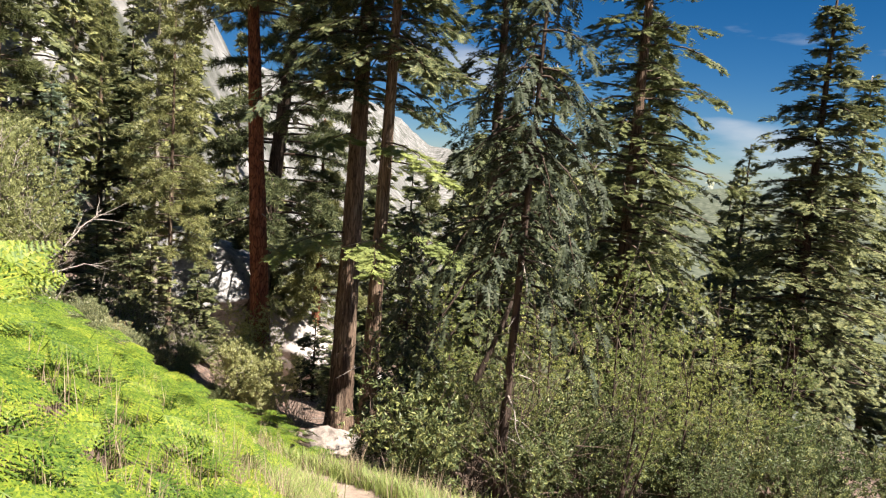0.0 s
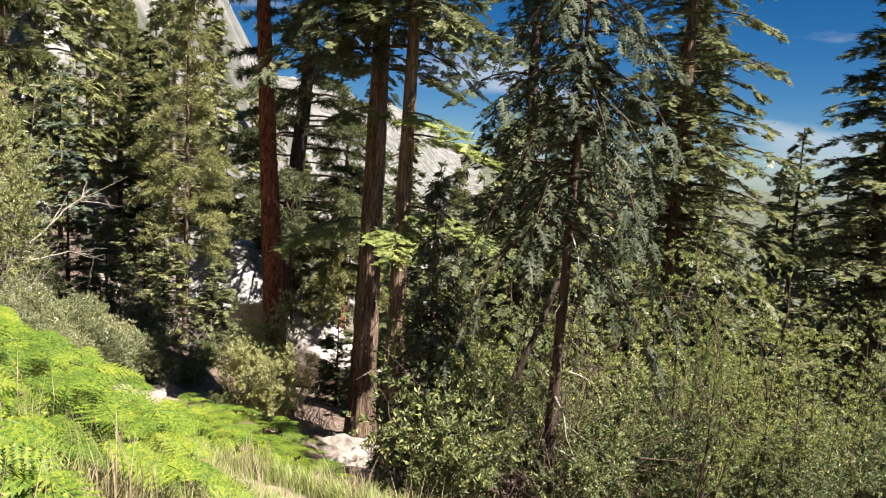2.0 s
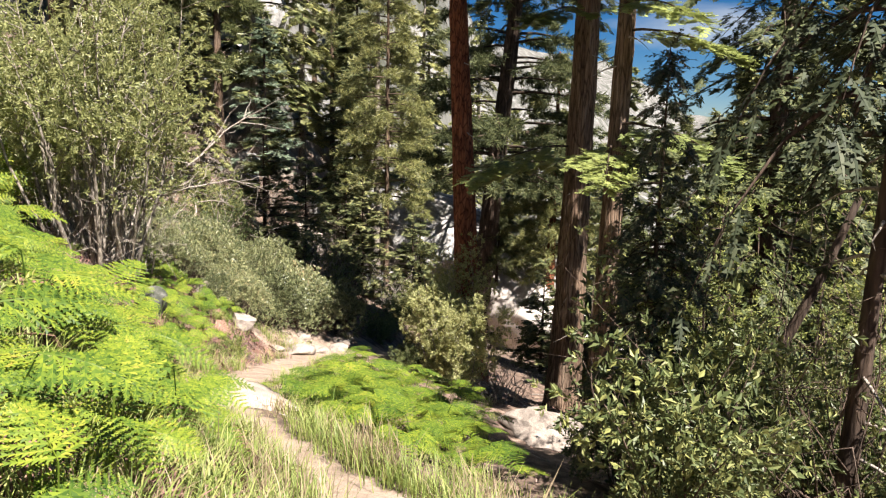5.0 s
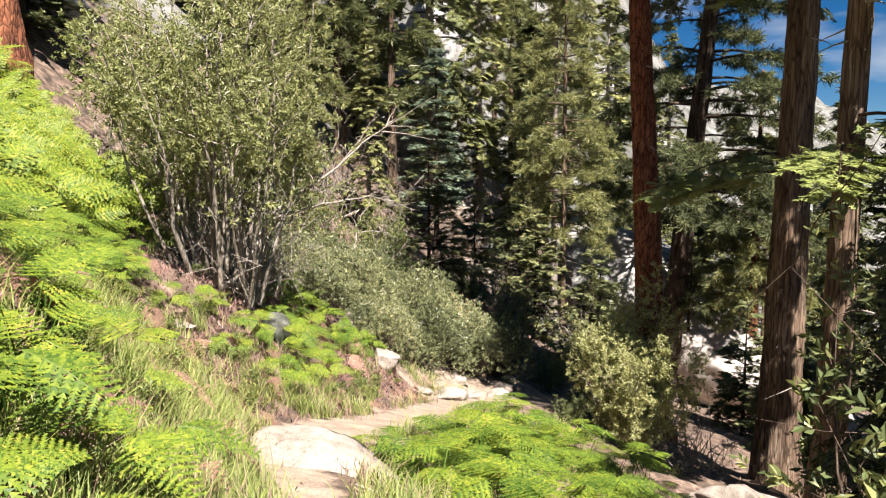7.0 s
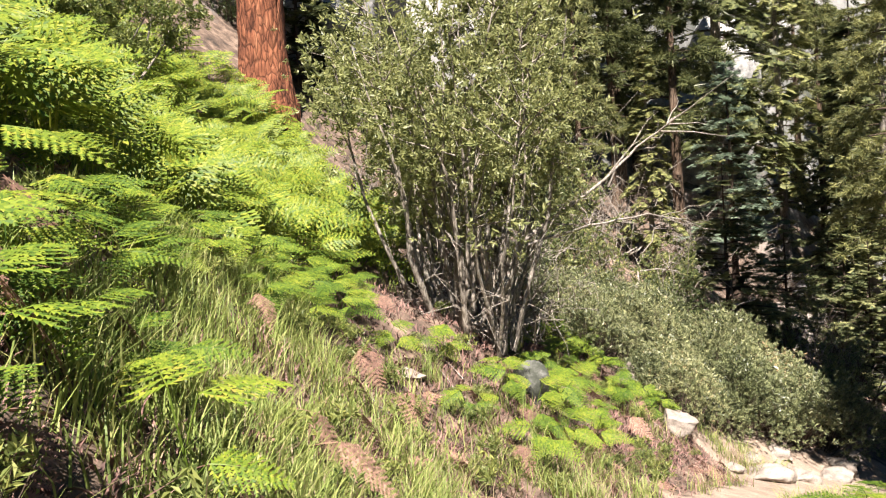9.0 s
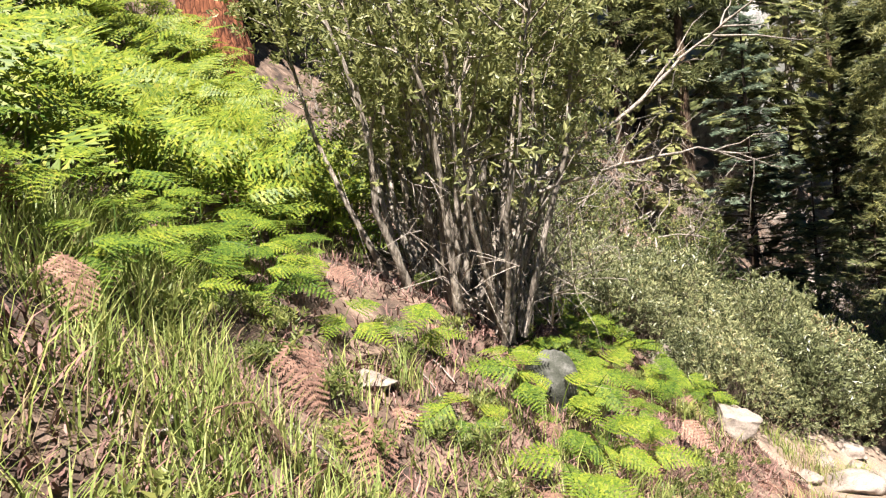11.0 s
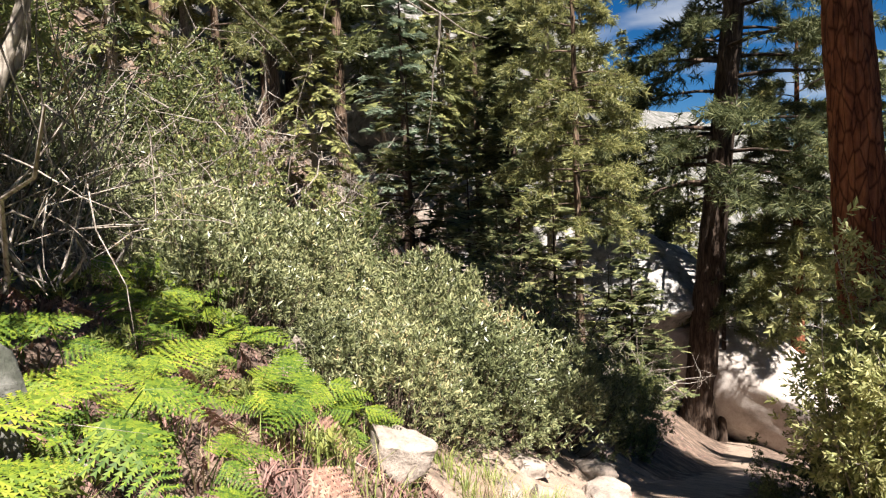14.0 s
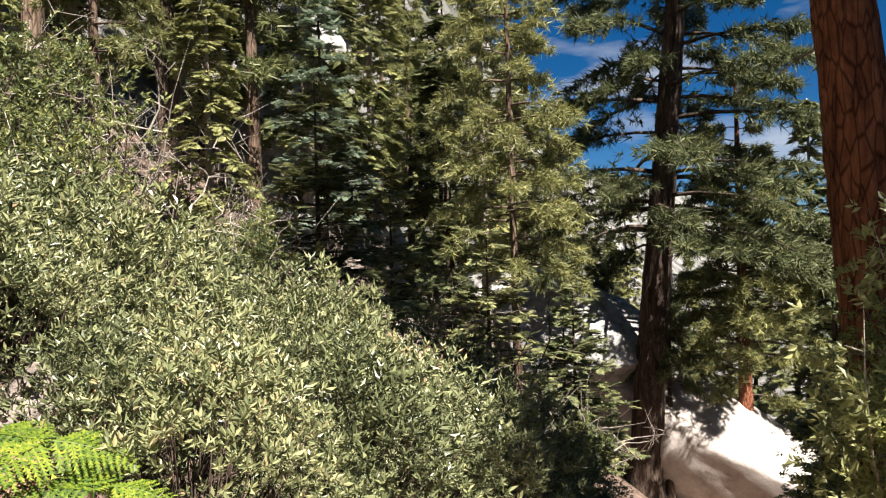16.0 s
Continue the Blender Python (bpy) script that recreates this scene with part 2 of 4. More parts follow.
def height(x, y):
    """Ground level: a trail along a hillside that rises to -x and falls away to +x."""
    x, y = np.asarray(x, float), np.asarray(y, float)
    d = np.interp(y, TRAIL_Y, TRAIL_X) - x
    z = np.interp(y, TRAIL_Y, TRAIL_Z)
    up = np.maximum(d - 0.9, 0)
    z = z + 0.5 * np.minimum(up, 150) + 0.4 * np.clip(d - 10, 0, 60) + 0.25 * np.clip(1 - np.abs(up - 3) / 3, 0, 1)
    down = np.maximum(-d - 0.8, 0)
    z = z - 2.0 * (1 - np.exp(-down / 8)) - 0.12 * np.clip(down - 40, 0, 400)
    far = np.clip((np.hypot(x, y) - 500) / 900, 0, 1)
    z = z + far * (70 + 40 * np.sin(0.004 * x + 0.6) * np.cos(0.003 * y) + 16 * np.sin(0.017 * x + 0.011 * y))
    rough = np.clip((np.abs(d) - 0.7) / 1.5, 0.15, 1)
    z = z + bumps(x, y) * rough
    z = z + 98 * np.clip(1 - np.hypot(x + 126, y - 178) / 106, 0, 1) ** 0.9 + 40 * np.clip(1 - np.hypot(x + 75, y - 60) / 45, 0, 1)
    crag = np.clip((d - 30) / 50, 0, 1)
    z = z + crag * (9 * np.abs(np.sin(0.045 * x + 1.2 * np.sin(0.031 * y))) + 5 * np.abs(np.sin(0.11 * y + 0.08 * x)) + 2.5 * np.sin(0.31 * x + 0.2 * y) * np.sin(0.27 * y) + 1.4 * np.abs(np.sin(0.8 * x + 0.5 * y) * np.sin(0.7 * y - 0.3 * x)))
    return z


def gz(x, y):
    return float(height(x, y))


def trail_d(x, y):
    return float(np.interp(y, TRAIL_Y, TRAIL_X)) - x


# ---- mesh helpers ----
def tri_data(name, v, f, mat, smooth=True):
    v, f = np.asarray(v, np.float32), np.asarray(f, np.int32)
    me = bpy.data.meshes.new(name)
    me.vertices.add(len(v))
    me.vertices.foreach_set("co", v.ravel())
    me.loops.add(f.size)
    me.loops.foreach_set("vertex_index", f.ravel())
    me.polygons.add(len(f))
    me.polygons.foreach_set("loop_start", np.arange(0, f.size, 3, dtype=np.int32))
    me.polygons.foreach_set("use_smooth", np.full(len(f), smooth))
    me.update(calc_edges=True)
    me.materials.append(mat)
    return me


def part(name, me, parent, label="", m=None):
    ob = new(name, me)
    ob.parent = parent
    if m is not None:
        ob.matrix_basis = m
    return tagged(ob, label)


def thing(name, m, label, category, group="", kind=""):
    e = new(name)
    e.empty_display_size = 0.2
    e.matrix_basis = m
    return tagged(e, label, category, group, kind)


class Soup:
    """Collects triangles."""
    def __init__(self):
        self.v, self.f, self.n = [], [], 0

    def add(self, v, f):
        self.v.append(np.asarray(v, float))
        self.f.append(np.asarray(f, int) + self.n)
        self.n += len(v)
        return self

    def data(self, name, mat, smooth=True):
        return tri_data(name, np.concatenate(self.v), np.concatenate(self.f), mat, smooth)


def tube(points, radii, sides=6, rough=0.0, rng=None, cap=True):
    p, r = np.asarray(points, float), np.asarray(radii, float)
    t = np.gradient(p, axis=0)
    t /= np.linalg.norm(t, axis=1)[:, None] + 1e-9
    ref = np.where(np.abs(t[:, 2:3]) > 0.9, np.array([[1.0, 0, 0]]), np.array([[0, 0, 1.0]]))
    a = np.cross(t, ref)
    a /= np.linalg.norm(a, axis=1)[:, None] + 1e-9
    b = np.cross(t, a)
    an = np.linspace(0, 2 * np.pi, sides, endpoint=False)
    rr = r[:, None] * np.ones(sides)
    if rough:
        rr = rr * (1 + rough * (rng.random((len(p), sides)) - 0.5))
    v = p[:, None] + rr[..., None] * (np.cos(an)[None, :, None] * a[:, None] + np.sin(an)[None, :, None] * b[:, None])
    k, s = len(p), sides
    i, j = np.meshgrid(np.arange(k - 1), np.arange(s), indexing="ij")
    q = [i * s + j, i * s + (j + 1) % s, (i + 1) * s + (j + 1) % s, (i + 1) * s + j]
    f = np.concatenate([np.stack([q[0], q[1], q[2]], -1).reshape(-1, 3), np.stack([q[0], q[2], q[3]], -1).reshape(-1, 3)])
    v = v.reshape(-1, 3)
    if cap:
        v = np.concatenate([v, p[-1:]])
        e = (k - 1) * s
        f = np.concatenate([f, np.array([(e + x, e + (x + 1) % s, len(v) - 1) for x in range(s)])])
    return v, f


def frames(d, rng, flat=0.0, face=(0, 0, 2.0)):
    """Turns with y along d; flat=1 keeps the blade's face upward."""
    d = d / (np.linalg.norm(d, axis=1)[:, None] + 1e-9)
    up = rng.normal(size=d.shape)
    up = up * (1 - flat) + np.array(face) * flat + 0.01
    x = np.cross(d, up)
    x /= np.linalg.norm(x, axis=1)[:, None] + 1e-9
    return np.stack([x, d, np.cross(x, d)], axis=2)


def strew(tv, tf, pos, turn, size):
    v = np.einsum("nij,kj->nki", turn, tv) * np.asarray(size)[:, None, None] + pos[:, None]
    f = tf[None] + (np.arange(len(pos)) * len(tv))[:, None, None]
    return v.reshape(-1, 3), f.reshape(-1, 3)


def spray_template(n=9, width=0.075, spread=0.42, seed=0):
    """A flat fir or cedar spray: an axis with side twiglets of needles."""
    g = np.random.default_rng(seed)
    v, f = [], []
    def tri(a, b, w, lift):
        d = (b - a) / np.linalg.norm(b - a)
        s = np.array([-d[1], d[0], 0]) * w
        k = len(v)
        v.extend([a - s, a + (b - a) * 0.4 + s, b + np.array([0, 0, lift])])
        f.append((k, k + 1, k + 2))
    tri(np.array([0, 0, 0.0]), np.array([0, 1, 0.0]), width * 0.8, 0)
    for i in range(n):
        y = 0.05 + 0.85 * i / n
        for s in (-1, 1):
            ln = spread * (1 - 0.75 * y) * g.uniform(0.7, 1.15)
            tri(np.array([0, y, 0.0]), np.array([s * ln * 0.8, y + ln * 0.6, g.normal() * 0.03]), width, g.normal() * 0.05)
    return np.array(v), np.array(f)


def tuft_template(n=16, width=0.05, seed=0, cone=1.0):
    """A tuft of long needles round a twig's end."""
    g = np.random.default_rng(seed)
    v, f = [], []
    for i in range(n):
        d = g.normal(size=3)
        d[1] = abs(d[1]) * cone + 0.25
        d /= np.linalg.norm(d)
        s = np.cross(d, g.normal(size=3))
        s = s / np.linalg.norm(s) * width
        k = len(v)
        o = np.array([0, g.uniform(-0.35, 0.25), 0])
        v.extend([o - s, o + s, o + d * g.uniform(0.7, 1.1)])
        f.append((k, k + 1, k + 2))
    return np.array(v), np.array(f)


def leaf_template(w=0.28, fold=0.08, bend=0.1):
    v = np.array([(0, 0, 0), (-w, 0.5, fold), (w, 0.5, fold), (0, 1, -bend)], float)
    return v, np.array([(0, 3, 1), (0, 2, 3)])


def whorl_template(n, w, seed, up=0.6):
    """A twig's end with n leaves round it."""
    g = np.random.default_rng(seed)
    lv, lf = leaf_template(w)
    a = np.arange(n) * 2.4 + g.random(n)
    d = np.stack([np.cos(a), up + 0.5 * g.random(n), np.sin(a)], 1)
    pos = np.stack([np.zeros(n), np.linspace(0, 0.9, n), np.zeros(n)], 1)
    return strew(lv, lf, pos, frames(d, g), g.uniform(0.75, 1.15, n))


SPRAY = [spray_template(6, 0.085, 0.5, s) for s in range(2)]
BROADSPRAY = [spray_template(4, 0.13, 0.55, s + 3) for s in range(2)]
DROOP = [spray_template(6, 0.06, 0.3, s + 5) for s in range(2)]
TUFT = [tuft_template(12, 0.055, s) for s in range(2)]
WHORL = [whorl_template(9, 0.17, s) for s in range(3)]
SLIM = [whorl_template(6, 0.2, s + 7, 0.9) for s in range(3)]


def crown(rng, lo, hi, reach, boughs, per, size, tpl, droop=0.35, rise=0.1, shape=0.8, fan=0.3, clump=0.0, axis=None, low_reach=0.75):
    """Boughs round an axis from lo to hi: wood and foliage. axis(z) gives the trunk's offset at a height."""
    wood, green = Soup(), Soup()
    k = 0
    h = lo + (hi - lo) * np.sort(rng.random(boughs)) ** 1.05
    for z in h:
        u0 = (z - lo) / (hi - lo)
        prof = min(1.0, low_reach + u0 * 2.0) * (1 - u0) ** shape + 0.05
        ln = reach * prof * rng.uniform(0.65, 1.15)
        a = k * 2.399 + rng.uniform(-0.5, 0.5)
        k += 1
        out, side = np.array([math.cos(a), math.sin(a), 0]), np.array([-math.sin(a), math.cos(a), 0])
        o = np.array([0, 0, z]) + (axis(z) if axis else 0)
        dr, rs = droop * rng.uniform(0.6, 1.3), rise + 0.35 * u0 * rng.random()
        def at(u):
            u = np.asarray(u)[:, None]
            return o + out * ln * u + np.array([0, 0, 1.0]) * ln * (rs * u - dr * u * u) + side * ln * 0.06 * np.sin(3 * u + a)
        uu = np.linspace(0, 1, 5)
        wood.add(*tube(at(uu), (0.012 + 0.016 * ln) * (1.05 - uu), 3))
        m = max(3, int(per * (0.3 + 0.7 * ln / reach)))
        u = 1 - rng.random(m) * (0.82 if not clump else 0.5)
        if clump:
            u = np.clip(np.round(u * 4) / 4 + rng.normal(size=m) * clump, 0.15, 1.05)
        off = rng.uniform(-1, 1, m) * ln * fan * (1.15 - u)
        pos = at(u) + side * off[:, None] + np.array([0, 0, -1.0]) * (np.abs(off) * 0.25 + 0.05 * rng.random(m))[:, None] + rng.normal(size=(m, 3)) * 0.04 * (1 + 2 * (clump > 0))
        d = out * 0.8 + side * np.sign(off)[:, None] * 0.75 + rng.normal(size=(m, 3)) * 0.25
        d[:, 2] += rs - 2 * dr * u
        tv, tf = tpl[int(rng.integers(len(tpl)))]
        green.add(*strew(tv, tf, pos, frames(d, rng, 0.75 if not clump else 0.1), size * rng.uniform(0.7, 1.25, m)))
    return wood, green


def trunk_data(name, mat, rng, h, r, sides=22, rings=40, flare=0.35, top=0.25, lean=(0, 0), ridges=0.12, sweep=0.0):
    z = np.linspace(-0.6, h, rings)
    u = np.clip(z / h, 0, 1)
    pts = np.stack([lean[0] * z + sweep * np.sin(u * 4), lean[1] * z + sweep * np.cos(u * 3), z], 1)
    rad = r * (1 - (1 - top) * u) * (1 + flare * np.exp(-np.maximum(z, 0) / 0.7))
    v, f = tube(pts, rad, sides)
    k = rings * sides
    ph = np.tile(np.arange(sides), rings)
    ring = np.repeat(np.arange(rings), sides)
    wob = np.sin(ph * 2.1 + 0.35 * ring) * 0.5 + np.sin(ph * 5.3 - 0.6 * ring) * 0.5 + rng.normal(size=k) * 0.5
    c = np.repeat(pts, sides, 0)
    v[:k] = c + (v[:k] - c) * (1 + ridges * 0.5 * wob)[:, None]
    return tri_data(name, v, f, mat)


def conifer(name, x, y, label, rng, h, r, lo, reach, boughs, per, size, tpl, bark, leaf, group="trees of the slope", lean=(0, 0), sides=14, rings=26, dead=0, **kw):
    base = thing(name, pose(x, y, gz(x, y)), label, "tree", group)
    part("trunk", trunk_data("trunk", bark, rng, h, r, sides, rings, lean=lean, top=0.12), base)
    axis = lambda z: np.array([lean[0] * z, lean[1] * z, 0])
    w, g = crown(rng, lo, h, reach, boughs, per, size, tpl, axis=axis, **kw)
    tagged(part("branchwork", w.data("branchwork", TWIG if bark is not BARK_DARK else BARK_DARK), base, "thin brown branches"), kind="stuff")
    tagged(part("crown", g.data("crown", leaf, False), base, "needle foliage"), kind="stuff")
    for i in range(dead):
        a, z = rng.random() * 6.28, rng.uniform(1.5, lo + 1)
        ln = rng.uniform(0.5, 1.8)
        u = np.linspace(0, 1, 5)[:, None]
        p = axis(z) + np.array([0, 0, z]) + ln * u * np.array([math.cos(a), math.sin(a), 0]) + np.array([0, 0, -0.35]) * ln * u * u + rng.normal(size=(5, 3)) * 0.03 * u
        part("dead_branch", tri_data("dead_branch", *tube(p, 0.025 * (1.1 - u[:, 0]), 4), WOOD_DEAD), base, "bare broken branch")
    return base


# ---- ground ----
def warp(n, near, far):
    u = np.linspace(-1, 1, n)
    return near * u + (far - near) * np.sign(u) * np.abs(u) ** 9


def build_ground():
    gx, gy = warp(230, 42, 2600) - 6, warp(230, 46, 2600) + 22
    xx, yy = np.meshgrid(gx, gy, indexing="ij")
    v = np.stack([xx, yy, height(xx, yy)], -1).reshape(-1, 3)
    n, m = xx.shape
    i, j = np.meshgrid(np.arange(n - 1), np.arange(m - 1), indexing="ij")
    a = i * m + j
    f = np.concatenate([np.stack([a, a + m, a + m + 1], -1).reshape(-1, 3), np.stack([a, a + m + 1, a + 1], -1).reshape(-1, 3)])
    me = tri_data("ground", v, f, SOIL)
    d = np.interp(v[:, 1], TRAIL_Y, TRAIL_X) - v[:, 0]
    sand = np.clip(1 - np.abs(d) / 0.95, 0, 1) * 1.0
    bank = (v[:, 1] > 23.2) & (v[:, 1] < 31) & (d > 0)
    sand = np.where(bank, np.clip(1.5 - d / 1.7, 0, 1), sand)
    rock = np.clip((d - 12) / 16, 0, 0.75) + np.clip((v[:, 1] - 80) / 100, 0, 0.6) + np.clip((-d - 50) / 80, 0, 0.6)
    wood = np.clip((-d - 25) / 50, 0, 0.75)
    for key, val in (("sand", sand), ("rock", rock), ("wood", wood)):
        at = me.attributes.new(key, "FLOAT", "POINT")
        at.data.foreach_set("value", val.astype(np.float32))
    tagged(new("ground", me), "steep forest slope with a sandy footpath across it", "ground", kind="structure")


build_ground()


def rock(name, x, y, size, seed, label, mat=GRANITE, sink=0.3, turn=0, tilt=(0, 0), sub=4, rough=0.22, z=None):
    bm = bmesh.new()
    bmesh.ops.create_icosphere(bm, subdivisions=sub, radius=1)
    off = Vector((seed * 7.3, seed * 3.1, seed * 1.7))
    q = random.Random(seed)
    cuts = [(Vector((q.gauss(0, 1), q.gauss(0, 1), q.gauss(0, 0.8))).normalized(), q.uniform(0.42, 0.82)) for _ in range(12)]
    for v in bm.verts:
        c = v.co.copy()
        k = 1 + rough * noise.fractal(c * 1.1 + off, 1.0, 2.0, 4) + 0.5 * rough * (noise.cell(c * 2.2 + off) - 0.5) * 0.5
        p = c.copy()
        for nrm, far in cuts:
            over = p.dot(nrm) - far
            if over > 0:
                p -= nrm * over * 0.92
        v.co = p * k * 1.3
        v.co = Vector((v.co.x * size[0], v.co.y * size[1], v.co.z * size[2]))
    me = bpy.data.meshes.new(name)
    bm.to_mesh(me)
    bm.free()
    me.materials.append(mat)
    me.polygons.foreach_set("use_smooth", [True] * len(me.polygons))
    ob = new(name, me)
    z = gz(x, y) + size[2] * (1 - 2 * sink) if z is None else z
    ob.matrix_basis = pose(x, y, z, tilt[0], tilt[1], turn)
    return tagged(ob, label, "rock", "granite rocks")


# ---- granite ----
rock("granite_slab", -9.6, 57.6, (8.5, 4.4, 2.6), 1, "broad smooth sunlit granite slab beside the path", SLAB, 0.5, 4, (24, 30), 5, 0.05, z=-15.3)
rock("granite_slab", -17.8, 58.0, (6.0, 5.0, 3.0), 2, "pale granite slab on the far side of the gully", GRANITE, 0.4, 0, (0, 22), 5, 0.12, z=-9.9)
rock("boulder", -20.2, 42.0, (0.75, 0.7, 0.6), 3, "pale boulder at the edge of the dark gully", GRANITE, 0.3, 20)
rock("boulder", -19.2, 47.0, (0.9, 0.8, 0.8), 4, "weathered granite boulder among dead brush", GRANITE_WARM, 0.3, 50)
rock("boulder", -17.0, 45.5, (0.8, 0.8, 0.6), 5, "weathered granite boulder among dead brush", GRANITE, 0.3, 10)
rock("boulder", -24.5, 44.0, (1.1, 1.0, 1.1), 7, "pale granite block on the hillside", GRANITE, 0.3, 80)
rock("boulder", -10.78, 22.85, (0.36, 0.32, 0.32), 8, "rounded pale boulder beside the evergreen shrubs", GRANITE_WARM, 0.3, 15)
rock("boulder", -12.28, 23.3, (0.24, 0.2, 0.22), 9, "small pale stone half under the shrubs", GRANITE_WARM, 0.2, 40)
rock("boulder", -10.3, 19.08, (0.26, 0.22, 0.34), 10, "upright mossy grey stone below the stems", MOSSY, 0.42, 70)
rock("boulder", -2.7, 21.8, (1.15, 0.85, 0.4), 11, "flat-topped granite boulder beside the twin trunks", GRANITE_WARM, 0.26, -15, (0, 8))
rock("path_rock", -5.5, 14.75, (0.78, 0.6, 0.18), 12, "flat pinkish granite set in the path", GRANITE_WARM, 0.47, 25, (0, 4))
for i, (x, y, s) in enumerate([(-10.95, 26.3, 0.26), (-10.0, 24.1, 0.36), (-10.15, 26.9, 0.38), (-10.35, 25.4, 0.28), (-10.6, 28.2, 0.34), (-9.87, 16.75, 0.16), (-10.2, 23.5, 0.18), (-9.9, 25.1, 0.32), (-10.9, 29.0, 0.3), (-10.6, 24.6, 0.2)]):
    rock("stone", x, y, (s * 1.2, s, s * 0.6), 20 + i, "pale granite stone at the foot of the bank", GRANITE_WARM, 0.42, i * 47, (0, 0), 4, 0.2)
g = np.random.default_rng(4)
for i in range(26):
    x, y = g.uniform(-32, -16), g.uniform(36, 70)
    s = g.uniform(0.35, 1.1)
    rock("boulder", x, y, (s * g.uniform(0.9, 1.5), s, s * g.uniform(0.6, 1.1)), 40 + i, "pale granite boulder on the wooded hillside", (GRANITE, GRANITE_WARM)[i % 2], 0.3, g.uniform(0, 360), (0, 0), 3)
for i, (x, y, s, h) in enumerate([(-27, 24, 2.2, 2.4), (-30, 17, 3.0, 2.8), (-33, 30, 3.0, 3.5), (-38, 44, 4.0, 5.0), (-45, 22, 6, 8), (-33, 54, 4, 5.5), (-35, 38, 3, 4.0)]):
    rock("granite_outcrop", x, y, (s, s * 1.2, h), 80 + i, "high pale granite outcrop above the forest", GRANITE, 0.35, i * 31, (0, 0), 5, 0.35)

# ---- the great trees ----
R = np.random.default_rng
red = conifer("pine_tree", -6.8, 30.1, "tall pine with red-brown plated bark and a bare lower trunk", R(1), 28, 0.43, 15.5, 4.2, 90, 80, 0.38, TUFT, BARK_RED, PINE, "great trees", lean=(-0.06, 0), sides=44, rings=110, dead=5, clump=0.09)
cedar = conifer("cedar_tree", -3.3, 27.75, "large grey-brown cedar with furrowed bark", R(2), 27, 0.47, 12.5, 4.9, 100, 60, 0.54, SPRAY, BARK_GREY, FIR, "great trees", lean=(0.014, 0), sides=44, rings=100, dead=10, droop=0.5)
cedar2 = conifer("cedar_tree", -2.05, 25.1, "slimmer brown cedar close beside its neighbour", R(3), 24, 0.31, 12.5, 3.7, 75, 50, 0.54, SPRAY, BARK_GREY, FIR, "great trees", lean=(0.016, 0), sides=36, rings=90, dead=10, droop=0.5)
dark = conifer("pine_tree", -13.4, 54.2, "huge dark-barked leaning pine at the foot of the slab", R(4), 42, 0.74, 10.5, 7.6, 125, 130, 0.5, TUFT, BARK_DARK, FIR, "great trees", lean=(0.10, -0.03), sides=36, rings=80, dead=14, clump=0.08, droop=0.3)
conifer("pine_tree", -12.3, 54.6, "slim dark trunk close beside the huge pine", R(44), 9, 0.2, 5.5, 2.0, 24, 40, 0.4, TUFT, BARK_DARK, FIR, "great trees", lean=(0.03, 0), sides=14, rings=24, clump=0.08)
bigred = conifer("pine_tree", -20.7, 19.9, "thick red-barked pine high on the bank", R(5), 26, 0.62, 13, 4.5, 50, 50, 0.36, TUFT, BARK_RED, PINE, "great trees", sides=40, rings=80, dead=4, clump=0.09)
far_pine = conifer("pine_tree", -9.1, 57.6, "reddish pine standing on the edge of the slab", R(6), 21, 0.42, 5.6, 4.2, 85, 75, 0.42, TUFT, BARK_RED, PINE, "great trees", sides=20, rings=40, clump=0.1, droop=0.25)
right_fir = conifer("fir_tree", 17.4, 35.2, "tall dark fir with a full pointed crown", R(7), 22.3, 0.42, 2.6, 5.6, 165, 85, 0.5, SPRAY, BARK_DARK, FIR, "great trees", low_reach=0.9, droop=0.35)
right_fir2 = conifer("fir_tree", 21.5, 53, "tall slim dark fir further down the slope", R(8), 21.5, 0.30, 4, 3.4, 90, 60, 0.5, SPRAY, BARK_DARK, FIR, "great trees")
mid_fir = conifer("fir_tree", 2.3, 33.5, "broad fir with drooping dead lower boughs", R(9), 26, 0.45, 4.5, 4.8, 120, 60, 0.52, SPRAY, BARK_DARK, FIR, "great trees", dead=14, droop=0.6)
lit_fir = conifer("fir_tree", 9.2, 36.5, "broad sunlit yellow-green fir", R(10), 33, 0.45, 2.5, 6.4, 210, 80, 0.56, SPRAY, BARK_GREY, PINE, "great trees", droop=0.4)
tall1 = conifer("pine_tree", -19.3, 51, "slender pale-trunked pine with sparse yellow-green needles", R(11), 27, 0.26, 6, 2.8, 80, 50, 0.36, TUFT, BARK_PALE, PINE, "great trees", clump=0.09, droop=0.4)
tall2 = conifer("pine_tree", -16.1, 45, "slender brown pine with yellow-green needles", R(12), 23, 0.17, 5.5, 2.9, 90, 55, 0.34, TUFT, BARK_GREY, PINE, "great trees", clump=0.09, dead=14, droop=0.35)
small_fir = conifer("fir_tree", -21.45, 41.4, "young blue-green fir on a dark thin trunk", R(13), 10.5, 0.16, 2.8, 2.2, 60, 50, 0.34, SPRAY, BARK_DARK, FIR_BLUE, "great trees", droop=0.2)
# this crown's shade comes from its darkened needle colour
thin = conifer("cedar_tree", 1.75, 16.2, "thin near-black cedar trunk with hanging sprays coloured dark as if shaded", R(14), 14, 0.12, 5.0, 2.4, 80, 38, 0.44, DROOP, BARK_DARK, SHADY, "great trees", lean=(0.02, 0), droop=1.0, dead=16)

